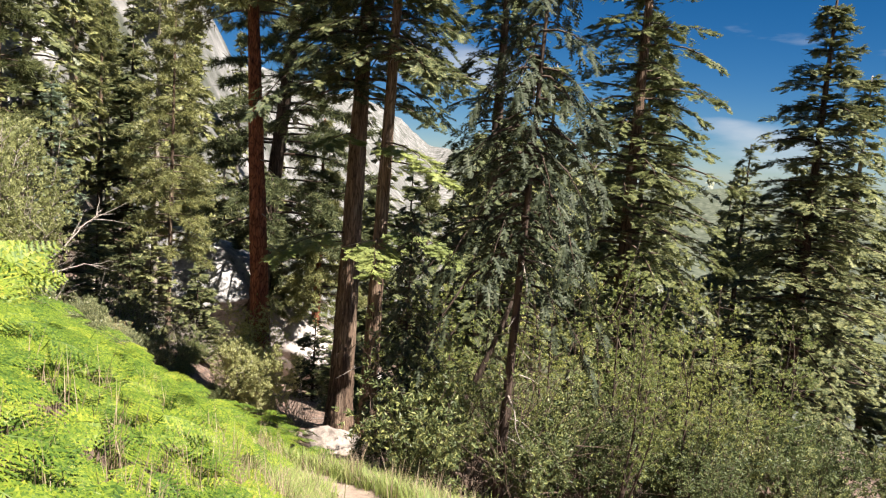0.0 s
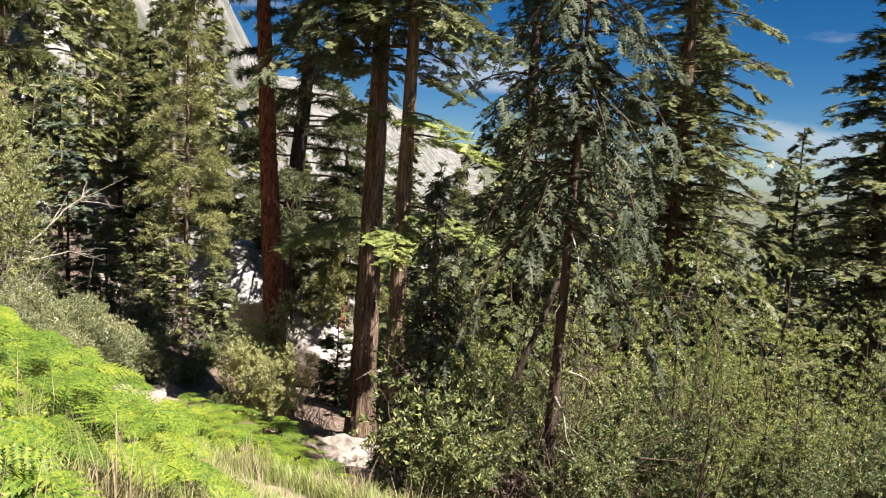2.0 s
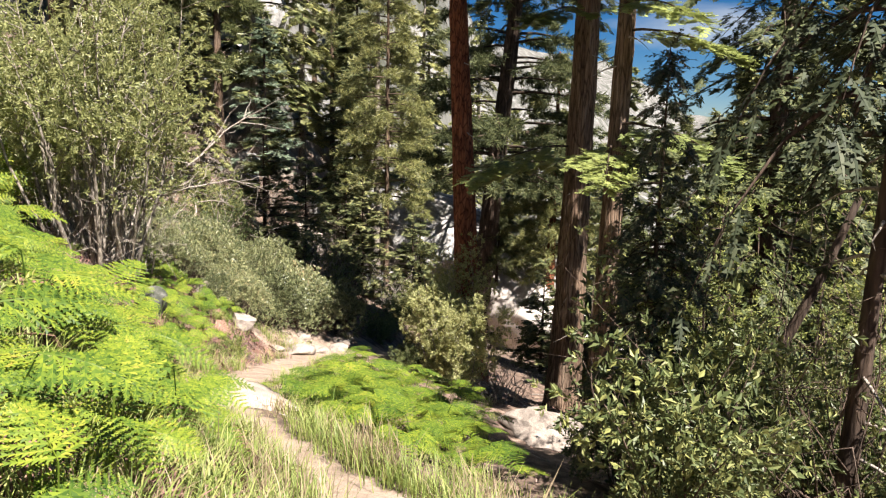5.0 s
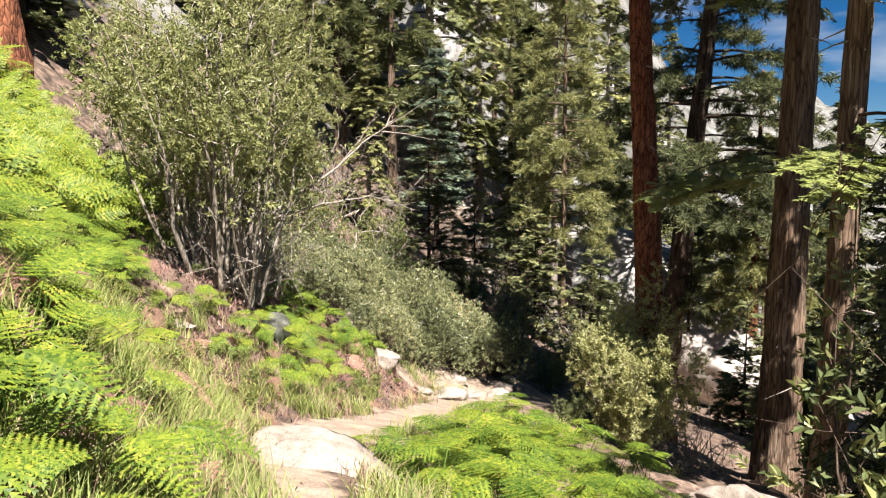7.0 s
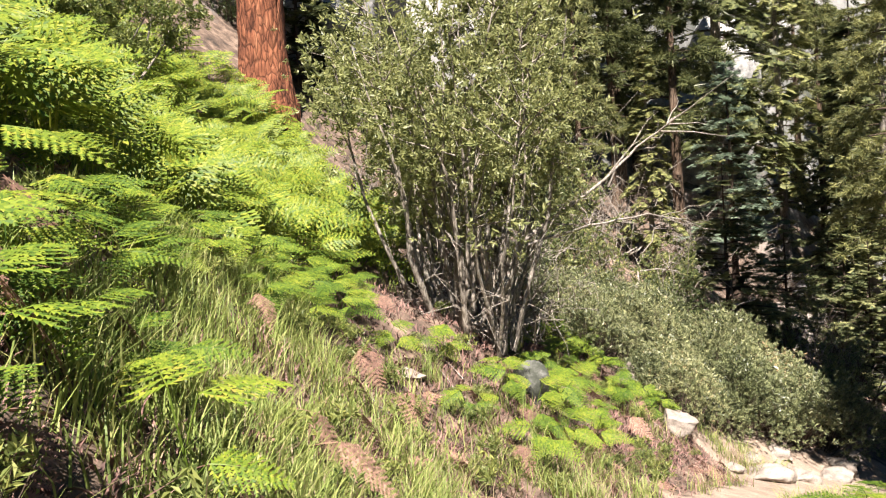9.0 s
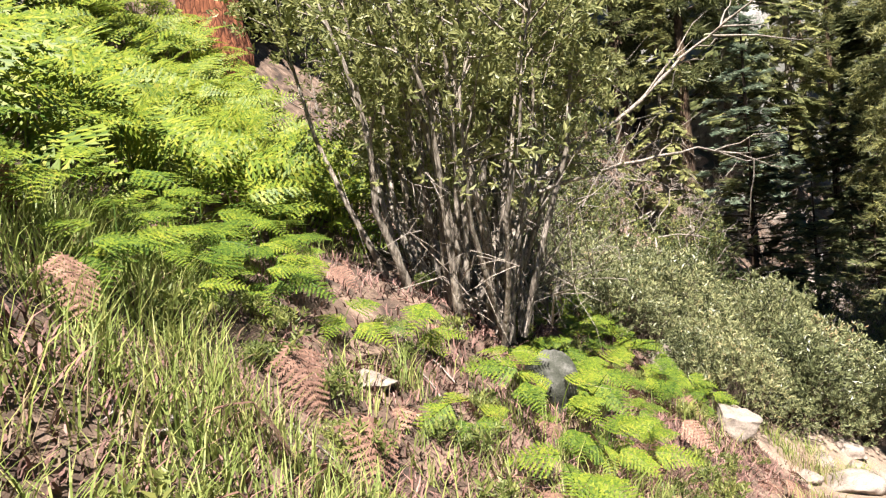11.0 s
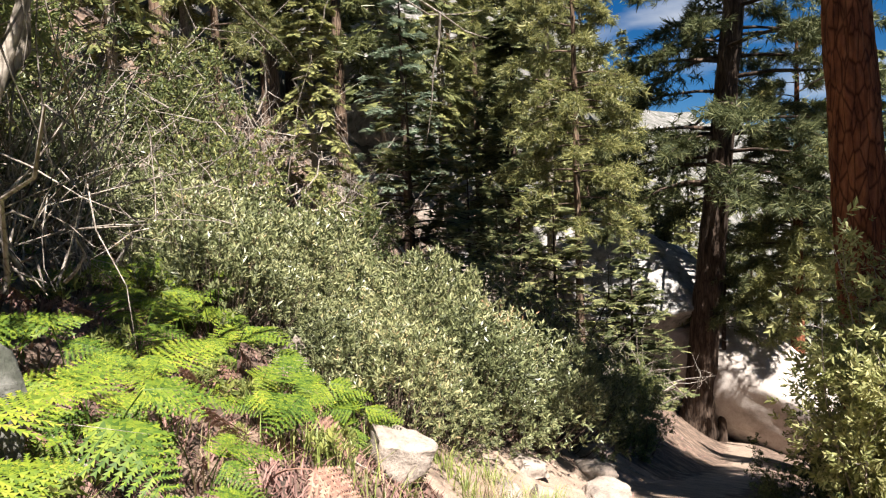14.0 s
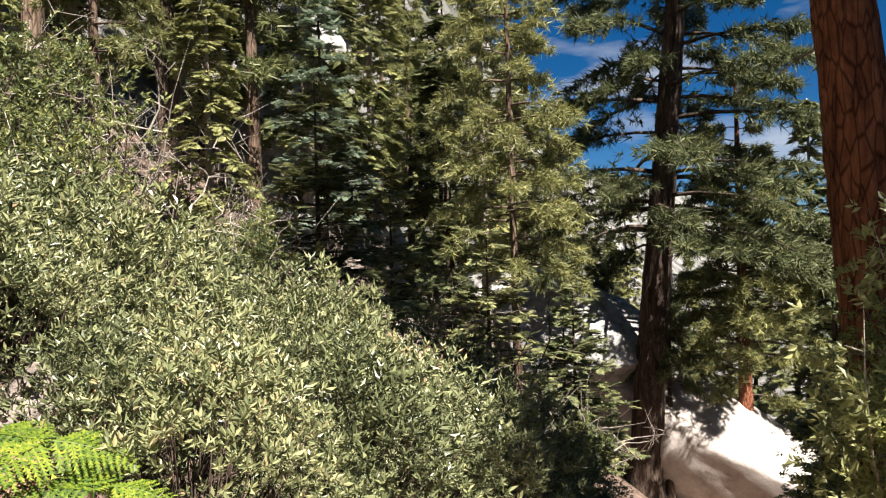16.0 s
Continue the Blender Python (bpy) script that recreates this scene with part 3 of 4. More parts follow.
# same shade-coloured needles as the thin cedar
conifer("young_cedar", -0.6, 17.9, "young cedar with drooping sprays coloured dark as if shaded, beside the thicket", R(15), 6.6, 0.06, 0.5, 1.25, 70, 34, 0.34, DROOP, BARK_DARK, SHADY, "great trees", sides=8, rings=14, droop=0.8, low_reach=0.9)

# low lit boughs on the cedars
def bough(parent, z, az, ln, seed, n=150, size=0.42, mat=CEDAR, drop=0.35):
    r = R(seed)
    out = np.array([math.cos(az), math.sin(az), 0])
    side = np.array([-out[1], out[0], 0])
    u = np.linspace(0, 1, 6)[:, None]
    p = np.array([0, 0, z]) + out * ln * u + np.array([0, 0, 1]) * ln * (0.08 * u - drop * u * u)
    b = part("bough", tri_data("bough", *tube(p, 0.035 * (1.1 - u[:, 0]), 5), BARK_DARK), parent, "low bough with bright sprays")
    m = n
    w = 1 - r.random(m) * 0.75
    off = r.uniform(-1, 1, m) * ln * 0.33 * (1.2 - w)
    q = np.array([0, 0, z]) + out * ln * w[:, None] + np.array([0, 0, 1]) * (ln * (0.08 * w - drop * w * w) - np.abs(off) * 0.3)[:, None] + side * off[:, None]
    d = out + side * np.sign(off)[:, None] * 0.8 + r.normal(size=(m, 3)) * 0.25 - np.array([0, 0, drop])
    tv, tf = SPRAY[seed % 2]
    part("spray", tri_data("spray", *strew(tv, tf, q, frames(d, r, 0.8), size * r.uniform(0.7, 1.3, m)), mat, False), b, "bright green flat sprays")


for i, (z, a, ln) in enumerate([(7.6, -2.4, 3.3), (7.2, -1.5, 2.9), (7.7, -0.6, 3.3), (7.2, 3.0, 2.8), (10.4, -0.9, 3.0), (9.8, -0.3, 2.9), (11.2, -1.9, 2.6)]):
    bough(cedar2 if i in (1, 2, 4, 5) else cedar, z, a, ln, 30 + i)

# forest round about, from a few grown kinds
FOREST = [(-31, 47, 0), (-29, 64, 2), (-26, 39.5, 2), (-13.4, 42.0, 3),
          (-5, 62, 0), (3, 66, 1), (8, 58, 0), (13, 64, 1), (12.5, 47, 2), (26, 47, 1), (30, 60, 0), (6.5, 46, 1), (-6.3, 75, 2), 
          (-30, 24, 0), (-25, 75, 1), (-19, 55, 3), (-23, 52, 3), (12, 29, 3), (22, 34, 3), (-4.2, 36.5, 3), (-6.6, 42, 3), (-5.4, 46.5, 3), 
          (5, 54, 2), (9.5, 50, 0), (-25, 42.5, 2), (-23.5, 57, 0), (-28.5, 58, 1),
          (-17.6, 38.6, 3), (-25.5, 34, 2), (-17, 34, 3), (-15.5, 40.5, 3), (-18, 43.8, 3), (-15.2, 48, 3), (-21, 48.5, 3),
          (-27, 20, 1), (-25, 16, 3), (-24, 22.5, 3), (-28, 13, 2), (13, 38, 3), (15.2, 41, 3), (16.5, 46, 3), (19, 50, 3), (12, 34, 3), (21, 45, 3), (14, 52, 3), (25, 55, 3), (10, 42, 3), (18, 40.5, 3), (-27.5, 50, 1)]
KIND = [None] * 4
SPEC = [("fir_tree", "dark green fir in the forest", 20, 0.3, 3, 3.6, 90, 42, 0.72, BROADSPRAY, BARK_DARK, FIR, dict(droop=0.35)),
        ("fir_tree", "tall green fir in the forest", 24, 0.34, 4, 3.8, 90, 42, 0.70, BROADSPRAY, BARK_PALE, PINE, dict(droop=0.45)),
        ("pine_tree", "yellow-green pine in the forest", 21, 0.3, 5, 3.4, 80, 45, 0.5, TUFT, BARK_GREY, PINE, dict(clump=0.09)),
        ("fir_sapling", "young fir with boughs to the ground", 5.5, 0.08, 0.25, 1.8, 50, 30, 0.42, BROADSPRAY, BARK_DARK, FIR, dict(droop=0.2, low_reach=1.0))]
g = R(21)
for x, y, k in FOREST:
    if KIND[k] is None:
        nm, lab, h, r, lo, reach, nb, per, size, tpl, bark, leaf, kw = SPEC[k]
        KIND[k] = conifer(nm, x, y, lab, R(50 + k), h, r, lo, reach, nb, per, size, tpl, bark, leaf, "forest", **kw)
    else:
        s = g.uniform(0.8, 1.2)
        copy_thing(KIND[k], pose(x, y, gz(x, y) - 0.1, 0, 0, g.uniform(0, 360)) @ Matrix.Diagonal((s, s, s * g.uniform(0.9, 1.1), 1)))

for i, (x, y, k, q) in enumerate([(12.6, 41, 1, 0.42), (15, 47, 1, 0.45), (18.5, 57, 0, 0.6), (22.5, 41, 0, 0.5), (27, 38, 1, 0.6), (11, 52, 0, 0.6), (-30, 82, 2, 1.0), (-38, 92, 1, 1.0), (-47, 104, 2, 1.0), (-55, 92, 0, 1.0), (-36, 74, 2, 1.0), (-44, 80, 1, 0.9), (-33, 100, 0, 0.8), (-22, 82, 1, 0.6), (-24, 96, 0, 0.7), (-15.6, 58.5, 0, 0.5), (-13.2, 60.5, 0, 0.62), (-16.8, 62, 0, 0.55), (-12, 66, 1, 0.5), (-20, 70, 0, 0.6), (-17.5, 75, 1, 0.55), (-22, 66, 2, 0.7), (-26, 62, 0, 0.8), (-31, 70, 1, 0.8), (0.8, 46, 0, 0.75), (2.5, 52, 1, 0.8), (-2.5, 66, 0, 1.0), (-5.5, 69, 1, 1.0), (-1.0, 72, 2, 1.0), (-22.5, 33.2, 2, 0.5), (-24.6, 37.6, 2, 0.62), (-20.4, 34.6, 1, 0.36), (-26.5, 33.0, 2, 0.66), (-22.0, 29.4, 1, 0.4), (-27.5, 37.0, 1, 0.6),
        (-20, 92, 1, 0.9), (-26, 108, 0, 1.0), (-15, 98, 2, 0.9), (-34, 118, 1, 1.0), (-42, 124, 0, 1.1), (-50, 132, 1, 1.1), (-28, 128, 2, 1.0), (-20, 116, 0, 1.0), (-60, 140, 0, 1.2), (-38, 140, 1, 1.1), (-12, 112, 1, 1.0), (-9, 88, 0, 0.9),
        (24, 62, 0, 1.0), (28, 71, 1, 1.0), (20, 67, 1, 0.9), (33, 76, 0, 1.1), (16, 73, 1, 0.9), (11, 78, 0, 1.0), (36, 66, 1, 1.0), (30, 50, 0, 0.8), (22, 82, 0, 1.1), (40, 84, 1, 1.2)]):
    copy_thing(KIND[k], pose(x, y, gz(x, y) - 0.1, 0, 0, i * 67) @ Matrix.Diagonal((q, q, q, 1)))

# ---- broadleaf shrubs ----
def stem_path(r, base, top, k=7, wob=0.1):
    u = np.linspace(0, 1, k)[:, None]
    p = base + (top - base) * u
    p[:, :2] += (r.normal(size=2) * 0.25) * np.sin(u * 3.1) + np.cumsum(r.normal(size=(k, 2)), 0) * wob * 0.3
    return p


def clump(name, x, y, label, seed, stems, h, spread, rad, leaf, tpl, leaves, size, bark=BARK_PALE, group="", lo=0.35, twigs=5, foot=0.35, category="shrub", wob=0.1):
    """Many stems from one foot, twigs, and small leaves about the upper part."""
    r = R(seed)
    base = thing(name, pose(x, y, gz(x, y)), label, category, group)
    green, tw, tips = Soup(), Soup(), []
    for i in range(stems):
        a, q = r.random() * 6.28, r.random() ** 0.6
        b = np.array([math.cos(a) * foot * q, math.sin(a) * foot * q, -0.25])
        hh = h * r.uniform(0.6, 1.05)
        t = np.array([math.cos(a) * spread * q + r.normal() * 0.2, math.sin(a) * spread * q + r.normal() * 0.2, hh])
        p = stem_path(r, b, t, wob=wob)
        u = np.linspace(0, 1, len(p))
        part("stem", tri_data("stem", *tube(p, rad * r.uniform(0.5, 1.2) * (1.08 - u), 6, 0.15, r), bark), base)
        for j in range(twigs):
            k = r.uniform(lo, 0.95)
            o = np.array([np.interp(k, u, p[:, c]) for c in range(3)])
            d = r.normal(size=3) * 0.6 + np.array([math.cos(a) * 0.4, math.sin(a) * 0.4, 0.6])
            ln = r.uniform(0.4, 1.0) * h * 0.2
            v = np.linspace(0, 1, 4)[:, None]
            s = o + d / np.linalg.norm(d) * ln * v + r.normal(size=(4, 3)) * 0.04 * v
            tw.add(*tube(s, rad * 0.3 * (1.1 - v[:, 0]), 3))
            tips.append((o, s[-1]))
    tagged(part("twigwork", tw.data("twigwork", bark), base), kind="stuff")
    if leaves:
        ti = r.integers(len(tips), size=leaves)
        o, e = np.array([t[0] for t in tips])[ti], np.array([t[1] for t in tips])[ti]
        k = r.uniform(0.2, 1.15, leaves)[:, None]
        pos = o + (e - o) * k + r.normal(size=(leaves, 3)) * h * 0.035
        d = (e - o) + r.normal(size=(leaves, 3)) * 0.5
        third = leaves // 3
        for j in range(3):
            c = slice(j * third, (j + 1) * third)
            tv, tf = tpl[j]
            green.add(*strew(tv, tf, pos[c], frames(d[c], r), size * r.uniform(0.7, 1.3, third)))
        tagged(part("foliage", green.data("foliage", leaf, False), base), kind="stuff")
    return base


big_clump = clump("willow_clump", -11.55, 19.1, "clump of slender pale grey stems with small grey-green leaves", 3, 34, 5.6, 2.1, 0.052, WILLOW, SLIM, 5600, 0.1, STEM, group="broadleaf shrubs", lo=0.46, twigs=8, foot=0.7, wob=0.28)
clump("willow_clump", -14.2, 20.8, "grey-stemmed shrub with small grey-green leaves", 5, 14, 4.8, 1.8, 0.035, WILLOW, SLIM, 3000, 0.095, group="broadleaf shrubs", lo=0.3, twigs=8)
clump("willow_clump", -16.4, 15.0, "yellow-green leafy shrub high on the bank", 6, 12, 2.8, 1.8, 0.03, BROAD, SLIM, 2700, 0.1, group="broadleaf shrubs", lo=0.3, twigs=8)
clump("willow_clump", -17.2, 23.2, "yellow-green leafy shrub high on the bank", 7, 14, 4.2, 2.0, 0.035, BROAD, SLIM, 3000, 0.1, group="broadleaf shrubs", lo=0.3, twigs=8)
clump("willow_clump", -18.8, 15.5, "thin bare-limbed tree with sparse yellow-green leaves", 8, 7, 4.6, 2.6, 0.05, BROAD, SLIM, 1100, 0.09, BARK_DARK, "broadleaf shrubs", lo=0.4, twigs=8)
clump("leafy_sapling", -18.2, 21.3, "slim sapling with sparse leaves", 9, 4, 4.0, 0.7, 0.03, BROAD, SLIM, 500, 0.09, group="broadleaf shrubs", lo=0.4)

# long bare limbs reaching out of the clump
def bare_limb(parent, pts, r0, seed, forks=7):
    r = R(seed)
    p = np.array(pts, float)
    t = np.linspace(0, 1, len(p))
    u = np.linspace(0, 1, 14)
    q = np.stack([np.interp(u, t, p[:, c]) for c in range(3)], 1) + r.normal(size=(14, 3)) * 0.015
    limb = part("bare_limb", tri_data("bare_limb", *tube(q, r0 * (1.1 - u), 6), WOOD_DEAD), parent, "bare bleached limb")
    for i in range(forks):
        k = int(r.integers(4, 13))
        d = (q[-1] - q[0]) / np.linalg.norm(q[-1] - q[0]) + r.normal(size=3) * 0.55
        ln = r.uniform(0.4, 1.1)
        v = np.linspace(0, 1, 6)[:, None]
        s = q[k] + d * ln * v + np.cumsum(r.normal(size=(6, 3)), 0) * 0.05 * v
        part("twig", tri_data("twig", *tube(s, r0 * 0.4 * (1.1 - v[:, 0]), 4), WOOD_DEAD), limb)


bare_limb(big_clump, [(0.5, 0.6, 1.4), (1.0, 1.8, 2.2), (1.3, 2.7, 2.9), (1.5, 3.3, 3.3)], 0.035, 1, 9)
bare_limb(big_clump, [(0.5, 0.7, 1.35), (0.9, 1.8, 1.6), (1.35, 2.8, 1.7), (1.8, 3.7, 1.35)], 0.026, 2, 7)
bare_limb(big_clump, [(0.3, -0.2, 0.2), (0.5, 0.3, 0.9), (0.4, 0.9, 1.9), (0.6, 1.1, 2.8)], 0.06, 3, 3)

# yellow-green bush in front of the red pine, and grey dead brush beside it
for i, (x, y, h, s) in enumerate([(-6.7, 27.1, 3.9, 1.25), (-6.0, 26.3, 2.9, 1.2), (-7.0, 29.0, 4.1, 0.7)]):
    clump("leafy_bush", x, y, "yellow-green leafy bush at the foot of the red pine", 20 + i, 16, h, s, 0.022, (WILLOW, BROAD)[i == 2], SLIM, 2700, (0.1, 0.1, 0.06)[i], WOOD_DEAD, "bushes by the red pine", lo=0.12, twigs=9)


def brush(name, x, y, label, seed, n, h, spread, mat=WOOD_DEAD, group="dead brush", rad=0.012):
    r = R(seed)
    s = Soup()
    for i in range(n):
        a = r.random() * 6.28
        b = np.array([r.normal() * 0.3 * spread, r.normal() * 0.3 * spread, -0.05])
        e = b + np.array([math.cos(a) * spread * r.random(), math.sin(a) * spread * r.random(), h * r.uniform(0.2, 1)])
        u = np.linspace(0, 1, 6)[:, None]
        p = b + (e - b) * u + np.cumsum(r.normal(size=(6, 3)), 0) * 0.11 * h * u
        s.add(*tube(p, rad * r.uniform(0.6, 1.6) * (1.15 - u[:, 0]), 3))
        for j in range(4):
            k = int(r.integers(2, 6))
            q = p[k] + r.normal(size=3) * 0.17 * h * np.linspace(0, 1, 4)[:, None] + r.normal(size=(4, 3)) * 0.02
            s.add(*tube(q, rad * 0.5 * (1.1 - np.linspace(0, 1, 4)), 3))
    ob = new(name, s.data(name, mat))
    ob.matrix_basis = pose(x, y, gz(x, y))
    return tagged(ob, label, "brush", group)


brush("dead_brush", -5.2, 27.2, "tangle of grey dead twigs under the cedars", 1, 50, 1.3, 1.3)
brush("dead_brush", -4.6, 26.0, "tangle of grey dead twigs under the cedars", 2, 40, 0.9, 1.1)
g = R(31)
for i in range(26):
    x, y = g.uniform(-27, -13), g.uniform(33, 54)
    brush("dead_brush", x, y, "grey dead brush in the gully", 100 + i, 40, g.uniform(1.2, 2.6), g.uniform(1.0, 2.0), (WOOD_DEAD, TWIG)[i % 2], rad=0.016)
for i, (x, y) in enumerate([(-14, 22.3), (-15.5, 22.8), (-13.2, 21.0), (-16.5, 24), (-18, 25.5), (-16.8, 20.6)]):
    brush("dead_brush", x, y, "grey twiggy brush behind the stems", 150 + i, 45, 1.8, 1.3, WOOD_DEAD)
for i, (x, y, h) in enumerate([(-18.6, 29.5, 3.2), (-20.2, 31.5, 3.6), (-17.2, 33.0, 2.8), (-21.6, 34.2, 3.4), (-19.4, 36.0, 3.0), (-23.2, 31.0, 3.6), (-16.6, 29.6, 2.4), (-22.6, 36.8, 3.4), (-18.0, 39.0, 2.6), (-24.6, 34.6, 3.4)]):
    brush("dead_brush", x, y, "tall tangle of bleached bare branches on the slope", 190 + i, 15, h, 2.1, WOOD_DEAD, rad=0.03)
brush("dead_brush", -11.7, 19.4, "grey twiggy tangle among the stems", 170, 60, 2.4, 1.1, WOOD_DEAD)
brush("dead_brush", -12.5, 20.2, "grey twiggy tangle among the stems", 171, 50, 2.0, 1.2, WOOD_DEAD)
brush("dead_brush", 2.6, 17.2, "bare white branching twigs in the thicket", 160, 8, 1.6, 0.8, WOOD_DEAD, rad=0.02)

# thicket on the falling side of the path
g = R(41)
THICK = [clump("thicket_shrub", 0.2, 15.5, "fresh green leafy shrub in the thicket", 60, 14, 3.0, 1.5, 0.02, THICKET, SLIM, 840, 0.13, TWIG, "thicket", lo=0.1, twigs=9),
         clump("thicket_shrub", 3.0, 18.5, "olive leafy shrub in the thicket", 61, 14, 3.6, 1.6, 0.022, THICKET, SLIM, 840, 0.13, TWIG, "thicket", lo=0.1, twigs=9)]
for i in range(46):
    x, y = g.uniform(-1.5, 15), g.uniform(13.0, 31)
    if x < 0.5 and y > 22 or trail_d(x, y) > -3.2:
        continue
    s = g.uniform(0.5, 1.05)
    src = THICK[i % 2] if g.random() < 0.7 or y < 23 else KIND[3]
    copy_thing(src, pose(x, y, gz(x, y) - 0.1, 0, 0, g.uniform(0, 360)) @ Matrix.Diagonal((s, s, s, 1)))
for i, (x, y, s) in enumerate([(-18, 23.6, 0.9), (-19.6, 25.8, 1.0), (-17.4, 31.2, 0.8), (-16.9, 27.4, 0.8), (-18.8, 28.4, 0.8), (-16.2, 30.4, 0.6), (-20.3, 29, 1.0), (-22.4, 25.4, 0.7),
                              (-13.4, 33.8, 0.6), (-14.8, 36.4, 0.7), (-12.6, 39, 0.6), (-16.6, 36.2, 0.8), (-19.2, 34.3, 0.9), (-21.3, 31, 1.0), (-15.4, 21.8, 0.7), (-24.5, 18.2, 0.6), (-23.6, 16.6, 0.7), (-25.4, 20.8, 0.8), (-26, 17.6, 0.8), (-24.2, 14.6, 0.8), (-10.9, 31.6, 0.42), (-11.6, 34.0, 0.5), (-12.2, 36.6, 0.55), (-11.0, 33.0, 0.36), (-12.6, 39.2, 0.5), (-11.7, 30.6, 0.45), (-8.1, 27.4, 0.3), (-7.9, 28.6, 0.36), (-7.4, 25.6, 0.3), (-13.4, 42.5, 0.6)]):
    copy_thing(THICK[i % 2], pose(x, y, gz(x, y) - 0.1, 0, 0, i * 77) @ Matrix.Diagonal((s, s, s, 1)))
SLENDER = clump("slender_sapling", 3.4, 20.5, "slim dark-stemmed sapling with sparse bright leaves", 75, 3, 6.0, 1.0, 0.045, BROAD, SLIM, 600, 0.1, BARK_DARK, "thicket", lo=0.25, twigs=16, foot=0.2, category="tree")
for i, (x, y, q) in enumerate([(-0.4, 17.4, 0.7), (1.0, 20.2, 0.9), (2.2, 18.0, 0.6), (4.6, 17.0, 0.8), (5.8, 21.5, 1.1), (7.6, 24.0, 1.1), (9.4, 27.5, 1.2), (6.6, 18.8, 0.8), (0.2, 23.6, 0.9), (3.0, 25.5, 1.1), (11.4, 24.8, 1.0), (8.6, 20.6, 0.8)]):
    copy_thing(SLENDER, pose(x, y, gz(x, y) - 0.1, 0, 0, i * 97) @ Matrix.Diagonal((q, q, q, 1)))
brush("dead_brush", 1.9, 17.0, "dark dead twigs in the shade of the cedar", 180, 70, 4.6, 1.7, TWIG, rad=0.014)
brush("dead_brush", 4.4, 19.5, "dark dead twigs in the thicket", 181, 60, 3.4, 1.8, TWIG, rad=0.013)
brush("dead_brush", 7.5, 22, "dark dead twigs in the thicket", 182, 60, 3.6, 2.0, TWIG, rad=0.014)
lean_base = thing("leaning_sapling", pose(-0.35, 18.6, gz(-0.35, 18.6)), "dark leaning sapling trunk in the thicket", "tree", "thicket")
u = np.linspace(0, 1, 12)[:, None]
part("trunk", tri_data("trunk", *tube(np.array([0, 0, -0.3]) + u * np.array([2.4, 0.3, 5.2]) + np.sin(u * 3) * np.array([0.25, 0, 0]), 0.10 * (1.2 - u[:, 0] * 0.7), 9, 0.1, R(2)), BARK_DARK), lean_base)

# ---- evergreen shrub mat along the bank ----
def mat_shrub(name, x, y, seed, label, rad=0.85, h=1.1, tips=660):
    r = R(seed)
    base = thing(name, pose(x, y, gz(x, y)), label, "shrub", "evergreen shrub bank")
    a, q = r.random(tips) * 6.28, np.sqrt(r.random(tips))
    el = np.sqrt(np.maximum(0, 1 - q * q))
    k = 1 - 0.35 * r.random(tips) ** 2
    pos = np.stack([np.cos(a) * q * rad * k, np.sin(a) * q * rad * k, (0.12 + el * h * (0.85 + 0.15 * np.sin(5 * a))) * k], 1) + r.normal(size=(tips, 3)) * 0.05
    d = np.stack([np.cos(a) * q * 0.8, np.sin(a) * q * 0.8, 0.5 + el], 1) + r.normal(size=(tips, 3)) * 0.35
    s, w = Soup(), Soup()
    for j in range(3):
        c = slice(j, None, 3)
        tv, tf = WHORL[j]
        s.add(*strew(tv, tf, pos[c], frames(d[c], r), 0.062 * r.uniform(0.7, 1.35, len(pos[c]))))
    for i in range(0, tips, 9):
        b = np.array([pos[i, 0] * 0.25, pos[i, 1] * 0.25, -0.05])
        u = np.linspace(0, 1, 5)[:, None]
        w.add(*tube(b + (pos[i] - b) * u + np.array([0, 0, -0.12]) * np.sin(u * 3.1), 0.009 * (1.15 - u[:, 0]), 3))
    tagged(part("foliage", s.data("foliage", MAT_LEAF, False), base), kind="stuff")
    tagged(part("branchwork", w.data("branchwork", TWIG), base), kind="stuff")
    return base


MATS = [mat_shrub("evergreen_shrub", -11.3, 23.6, 70 + i, "dense olive-green leathery-leaved shrub on the bank") for i in range(3)]
MATS[1].matrix_basis = pose(-12.2, 24.5, gz(-12.2, 24.5))
MATS[2].matrix_basis = pose(-12.9, 22.9, gz(-12.9, 22.9))
g = R(44)
spots = [(-11.3, 23.6), (-12.2, 24.5), (-12.9, 22.9)]
for i in range(900):
    y = g.uniform(20.9, 29.5)
    d = g.uniform(1.9, 8.5)
    x = float(np.interp(y, TRAIL_Y, TRAIL_X)) - d
    if y < 23.4 - 0.3 * (d - 2) or d > 5.9 + max(0, 26 - y) * 0.25 - max(0, y - 28) * 0.9 or min((x - a) ** 2 + (y - b) ** 2 for a, b in spots) < 0.72 ** 2:
        continue
    spots.append((x, y))
    s = g.uniform(0.75, 1.35)
    copy_thing(MATS[i % 3], pose(x, y, gz(x, y) - 0.05, g.uniform(-8, 8), g.uniform(10, 24), 0) @ pose(0, 0, 0, 0, 0, g.uniform(0, 360)) @ Matrix.Diagonal((s, s, s * g.uniform(0.85, 1.15), 1)))

